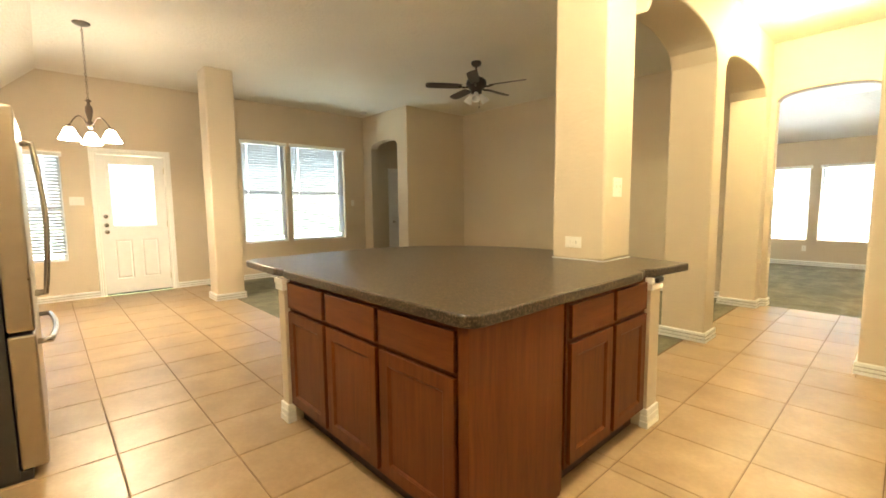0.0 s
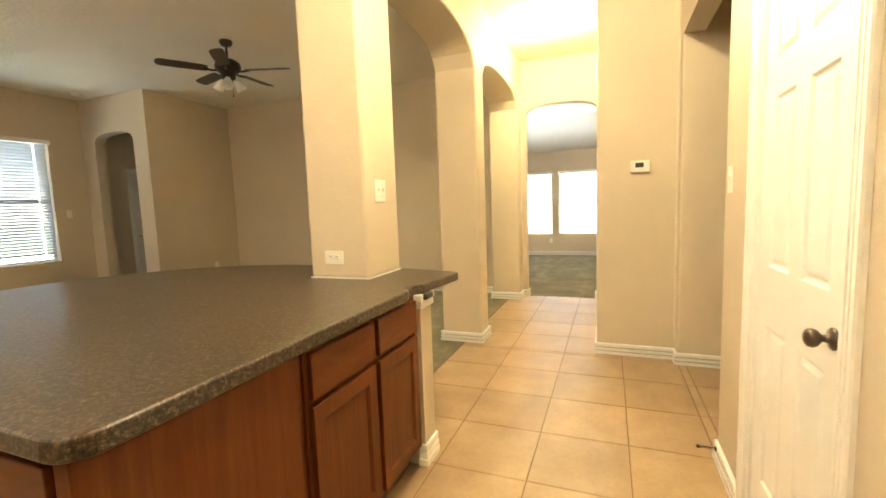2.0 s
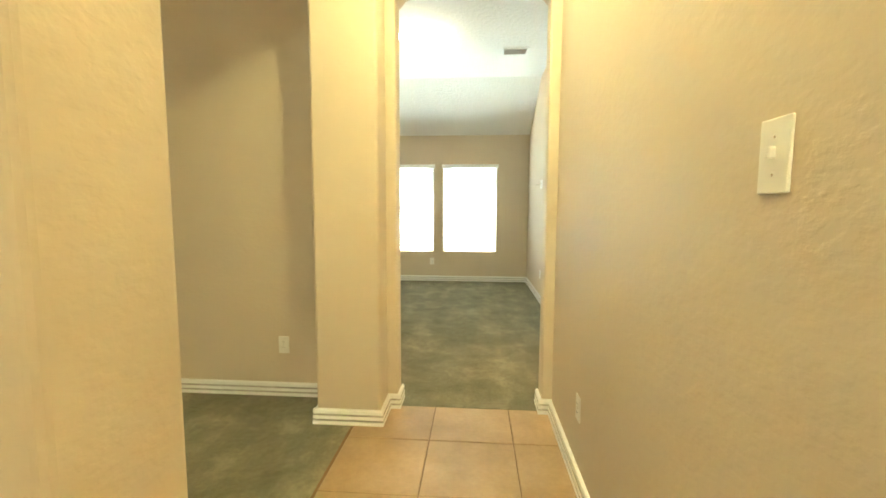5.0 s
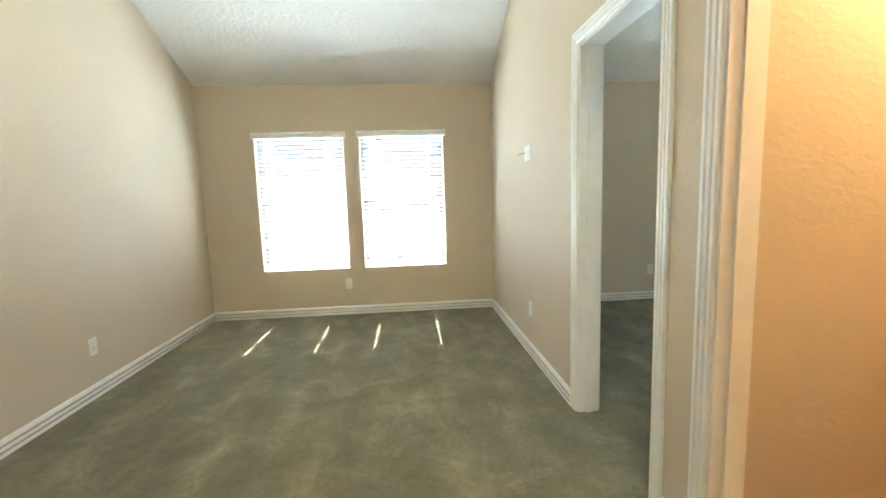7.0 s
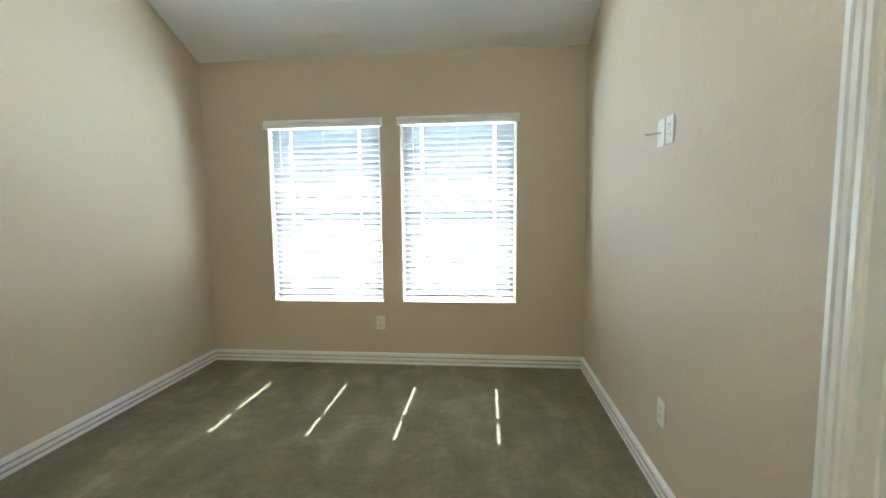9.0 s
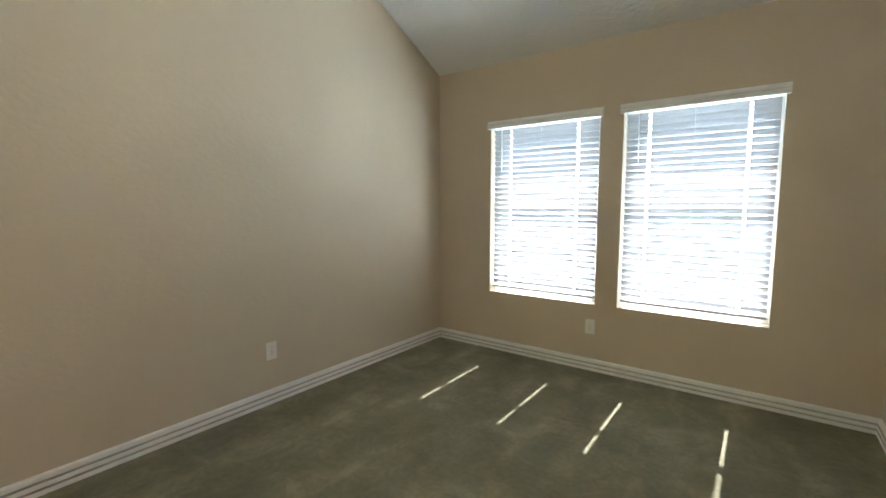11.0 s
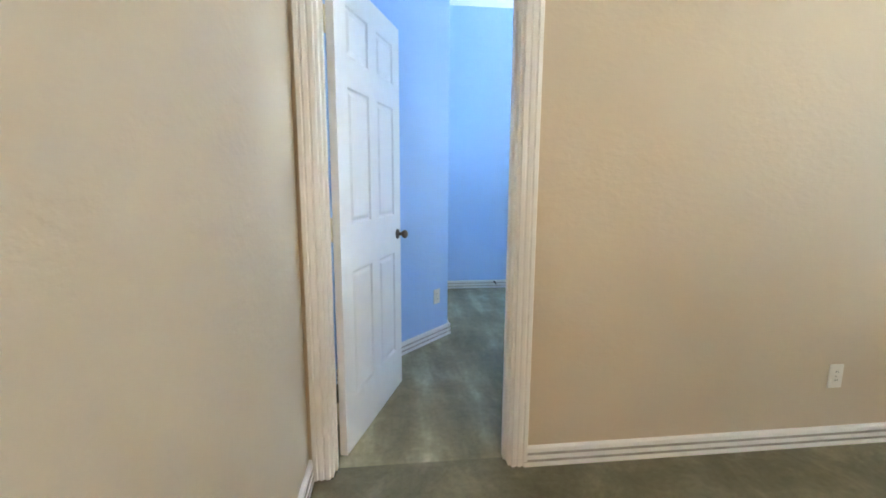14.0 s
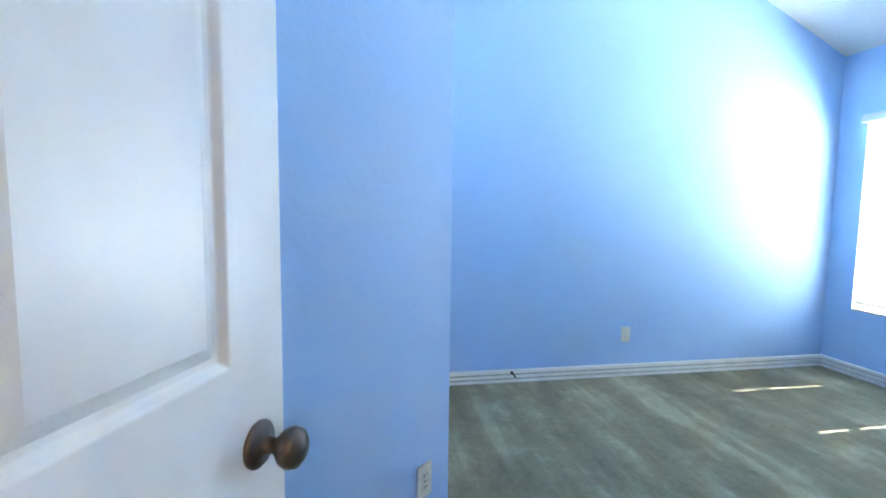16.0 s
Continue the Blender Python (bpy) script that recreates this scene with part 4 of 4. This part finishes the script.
# smoke detector near the great room's window wall
sd = thing("smoke_detector", pose(-7.75, -6.50, H), "white round smoke detector on the ceiling", "smoke detector")
part("base", lathe([(0.070, 0.0), (0.072, -0.012), (0.064, -0.018)], 28), M_PLATE, sd, smooth=True)
part("cover", lathe([(0.062, -0.016), (0.058, -0.034), (0.020, -0.042), (0.0, -0.042)], 28), M_PLATE, sd, smooth=True)


# ---- wall plates ----
def facing(p, n):
    """Pose of a plate at p on a wall whose face looks along n; local -y looks out."""
    return Matrix.Translation(p) @ Matrix.Rotation(math.atan2(n[0], -n[1]), 4, "Z")


def outlet(p, n, label="white duplex power outlet on the wall", flat=False):
    root = thing("power_outlet", facing(p, n) @ (Matrix.Rotation(radians(90), 4, "Y") if flat else IDENT), label, "power outlet", "power outlets")
    part("plate", box(-0.036, 0.036, -0.006, 0.0, -0.058, 0.058, 0.003, 3), M_PLATE, root)
    for z in (-0.020, 0.020):
        s = part("socket", box(-0.017, 0.017, -0.0085, -0.005, z - 0.014, z + 0.014, 0.002), M_PLATE, root)
        for x, h in ((-0.006, 0.005), (0.006, 0.004)):
            part("slot", box(x - 0.0011, x + 0.0011, -0.0092, -0.0080, z - h + 0.002, z + h + 0.002), M_DARKSLOT, s)
    part("screw", lathe([(0.003, 0), (0.002, 0.001), (0, 0.0012)], 8, Matrix.Translation((0, -0.006, 0)) @ Matrix.Rotation(radians(90), 4, "X")), M_CHROME, root)


def switch(p, n, gangs=1, label="white toggle light switch on the wall"):
    root = thing("light_switch", facing(p, n), label, "light switch", "light switches")
    w = 0.036 + 0.023 * (gangs - 1)
    part("plate", box(-w, w, -0.006, 0.0, -0.060, 0.060, 0.003, 3), M_PLATE, root)
    for g in range(gangs):
        x = (g - (gangs - 1) / 2) * 0.046
        part("toggle", box(x - 0.005, x + 0.005, -0.017, -0.005, -0.004, 0.014, 0.002), M_PLATE, root)
        for z in (-0.030, 0.030):
            part("screw", lathe([(0.003, 0), (0.002, 0.001), (0, 0.0012)], 8, Matrix.Translation((x, -0.006, z)) @ Matrix.Rotation(radians(90), 4, "X")), M_CHROME, root)


outlet((LX, -1.81, 0.345), (1, 0))
outlet((-1.637, 0.0, 0.345), (0, -1))
outlet((0.0, -1.528, 0.37), (-1, 0))
outlet((BX, -1.79, 0.32), (1, 0), "white duplex power outlet on the blue wall")
dn = Vector((0.7071, 0.7071))
outlet((-4.685, -3.531, 0.345), dn, "white duplex power outlet on the blue diagonal wall")
outlet((1.88, 0.0, 0.35), (0, -1))
outlet((-2.16, -4.70, 0.35), (0, -1))
outlet((-4.33, -4.70, 0.38), (0, -1))
outlet((-0.41, -5.50, 0.36), (-1, 0))
outlet((-1.695, PY0, 1.035), (0, -1), "white power outlet set sideways on the post above the counter", True)
outlet((-6.72, -5.2, 0.4), (1, 0))
for x in (-4.33, -4.16):
    r = thing("cable_plate", facing((x, -4.70, 1.597), (0, -1)), "white blank cable plate high on the wall", "wall plate", "cable plates")
    part("plate", box(-0.036, 0.036, -0.006, 0.0, -0.058, 0.058, 0.003, 3), M_PLATE, r)
    part("jack", lathe([(0.008, 0), (0.007, 0.006), (0.003, 0.007)], 12, Matrix.Translation((0, -0.006, 0)) @ Matrix.Rotation(radians(90), 4, "X")), M_BRASS, r)
outlet((0.0, -1.52, 1.59), (-1, 0), "white power outlet mounted high on the loft wall")
r = thing("cable_plate", facing((0.0, -1.43, 1.59), (-1, 0)), "white cable plate with a short coaxial lead", "wall plate", "cable plates")
part("plate", box(-0.036, 0.036, -0.006, 0.0, -0.058, 0.058, 0.003, 3), M_PLATE, r)
part("lead", tube([(0, -0.005, 0), (0.0, -0.03, 0.0), (0.004, -0.06, -0.008), (0.006, -0.075, -0.004)], 0.0035, 6), M_BRASS, r)
switch((PX1, -8.645, 1.385), (1, 0), 2, "white two-gang light switch on the post")
switch((NX, -10.97, 1.40), (1, 0), 3, "white three-gang light switch beside the back door")
switch((NX, -6.52, 1.36), (1, 0), 1, "white light switch beside the great room windows")
switch((-0.41, -6.69, 1.35), (-1, 0), 1, "white light switch on the hall wall")
switch((PWX, -8.47, 1.365), (-1, 0), 1, "white light switch beside the pantry door")

# thermostat
th = thing("thermostat", facing((-0.088, -6.95, 1.545), (0, -1)), "white thermostat with a dark screen and small buttons", "thermostat")
part("case", box(-0.070, 0.070, -0.028, 0.0, -0.046, 0.046, 0.010, 4), M_PLATE, th)
part("screen", box(-0.038, 0.022, -0.0295, -0.027, -0.008, 0.030, 0.001), M_LCD, th)
for i in range(4):
    part("button", box(-0.040 + i * 0.020, -0.027 + i * 0.020, -0.0305, -0.027, -0.032, -0.024, 0.001), M_VINYL, th)
for z in (0.022, 0.002):
    part("button", box(0.038, 0.052, -0.0305, -0.027, z - 0.006, z + 0.006, 0.001), M_VINYL, th)

# door chime high on the hall wall
dc = thing("door_chime", facing((-0.41, -5.62, 2.68), (-1, 0)), "small white door chime box high on the wall", "door chime")
part("case", box(-0.06, 0.06, -0.045, 0.0, -0.09, 0.09, 0.008, 3), M_PLATE, dc)


# spring door stops
def door_stop(p, n):
    root = thing("door_stop", facing(p, n), "bronze spring door stop on the baseboard", "door stop", "door stops")
    part("base", lathe([(0.012, 0), (0.010, 0.006)], 12, Matrix.Rotation(radians(90), 4, "X")), M_BRONZE, root)
    pts = [(0.005 * math.cos(i * 0.9), -0.006 - i * 0.0011, 0.005 * math.sin(i * 0.9)) for i in range(60)]
    part("spring", tube(pts, 0.0016, 5), M_BRONZE, root)
    part("tip", lathe([(0.007, 0.07), (0.008, 0.076), (0.006, 0.084), (0, 0.085)], 12, Matrix.Rotation(radians(90), 4, "X")), M_DARKSLOT, root)


door_stop((PWX - 0.016, -8.42, 0.07), (-1, 0))
door_stop((BX + 0.016, -2.69, 0.070), (1, 0))

# ---- floor tiles ----
PITCH, TGAP = 0.457, 0.0048
floor_root = tagged(new("floor_tiles"), "beige ceramic floor tiles with brown grout", kind="structure")
tile_mesh = {}


def tile_at(x0, x1, y0, y1):
    key = (round(x1 - x0, 3), round(y1 - y0, 3))
    if key not in tile_mesh:
        w, d = key[0] / 2 - TGAP / 2, key[1] / 2 - TGAP / 2
        bm = bmesh.new()
        a = [bm.verts.new((sx * w, sy * d, -0.0035)) for sx, sy in ((-1, -1), (1, -1), (1, 1), (-1, 1))]
        b = [bm.verts.new((sx * (w - 0.003), sy * (d - 0.003), 0.0)) for sx, sy in ((-1, -1), (1, -1), (1, 1), (-1, 1))]
        bm.faces.new(b)
        for i in range(4):
            bm.faces.new((a[i], a[(i + 1) % 4], b[(i + 1) % 4], b[i]))
        me = bpy.data.meshes.new("tile")
        bmesh.ops.recalc_face_normals(bm, faces=bm.faces)
        bm.to_mesh(me)
        bm.free()
        me.materials.append(M_TILE)
        tile_mesh[key] = me
    ob = new("tile", tile_mesh[key])
    ob.parent = floor_root
    ob.location = ((x0 + x1) / 2, (y0 + y1) / 2, random.uniform(-0.0003, 0.0003))


def tile_field(x0, x1, y0, y1):
    i0, i1 = math.floor((x0 + 0.672) / PITCH), math.ceil((x1 + 0.672) / PITCH)
    j0, j1 = math.floor((y0 + 8.848) / PITCH), math.ceil((y1 + 8.848) / PITCH)
    for i in range(i0, i1):
        for j in range(j0, j1):
            a, b = max(x0, -0.672 + i * PITCH), min(x1, -0.672 + (i + 1) * PITCH)
            c, d = max(y0, -8.848 + j * PITCH), min(y1, -8.848 + (j + 1) * PITCH)
            if b - a > 0.02 and d - c > 0.02:
                tile_at(a, b, c, d)


tile_field(NX, PWX, -12.28, -9.40)
tile_field(-1.60, PWX, -9.40, -7.06)
tile_field(-1.60, -0.41, -7.06, -4.79)
tile_field(-0.41, PWX, -7.06, -6.95)
tile_field(PWX, 2.5, -8.27, -7.06)
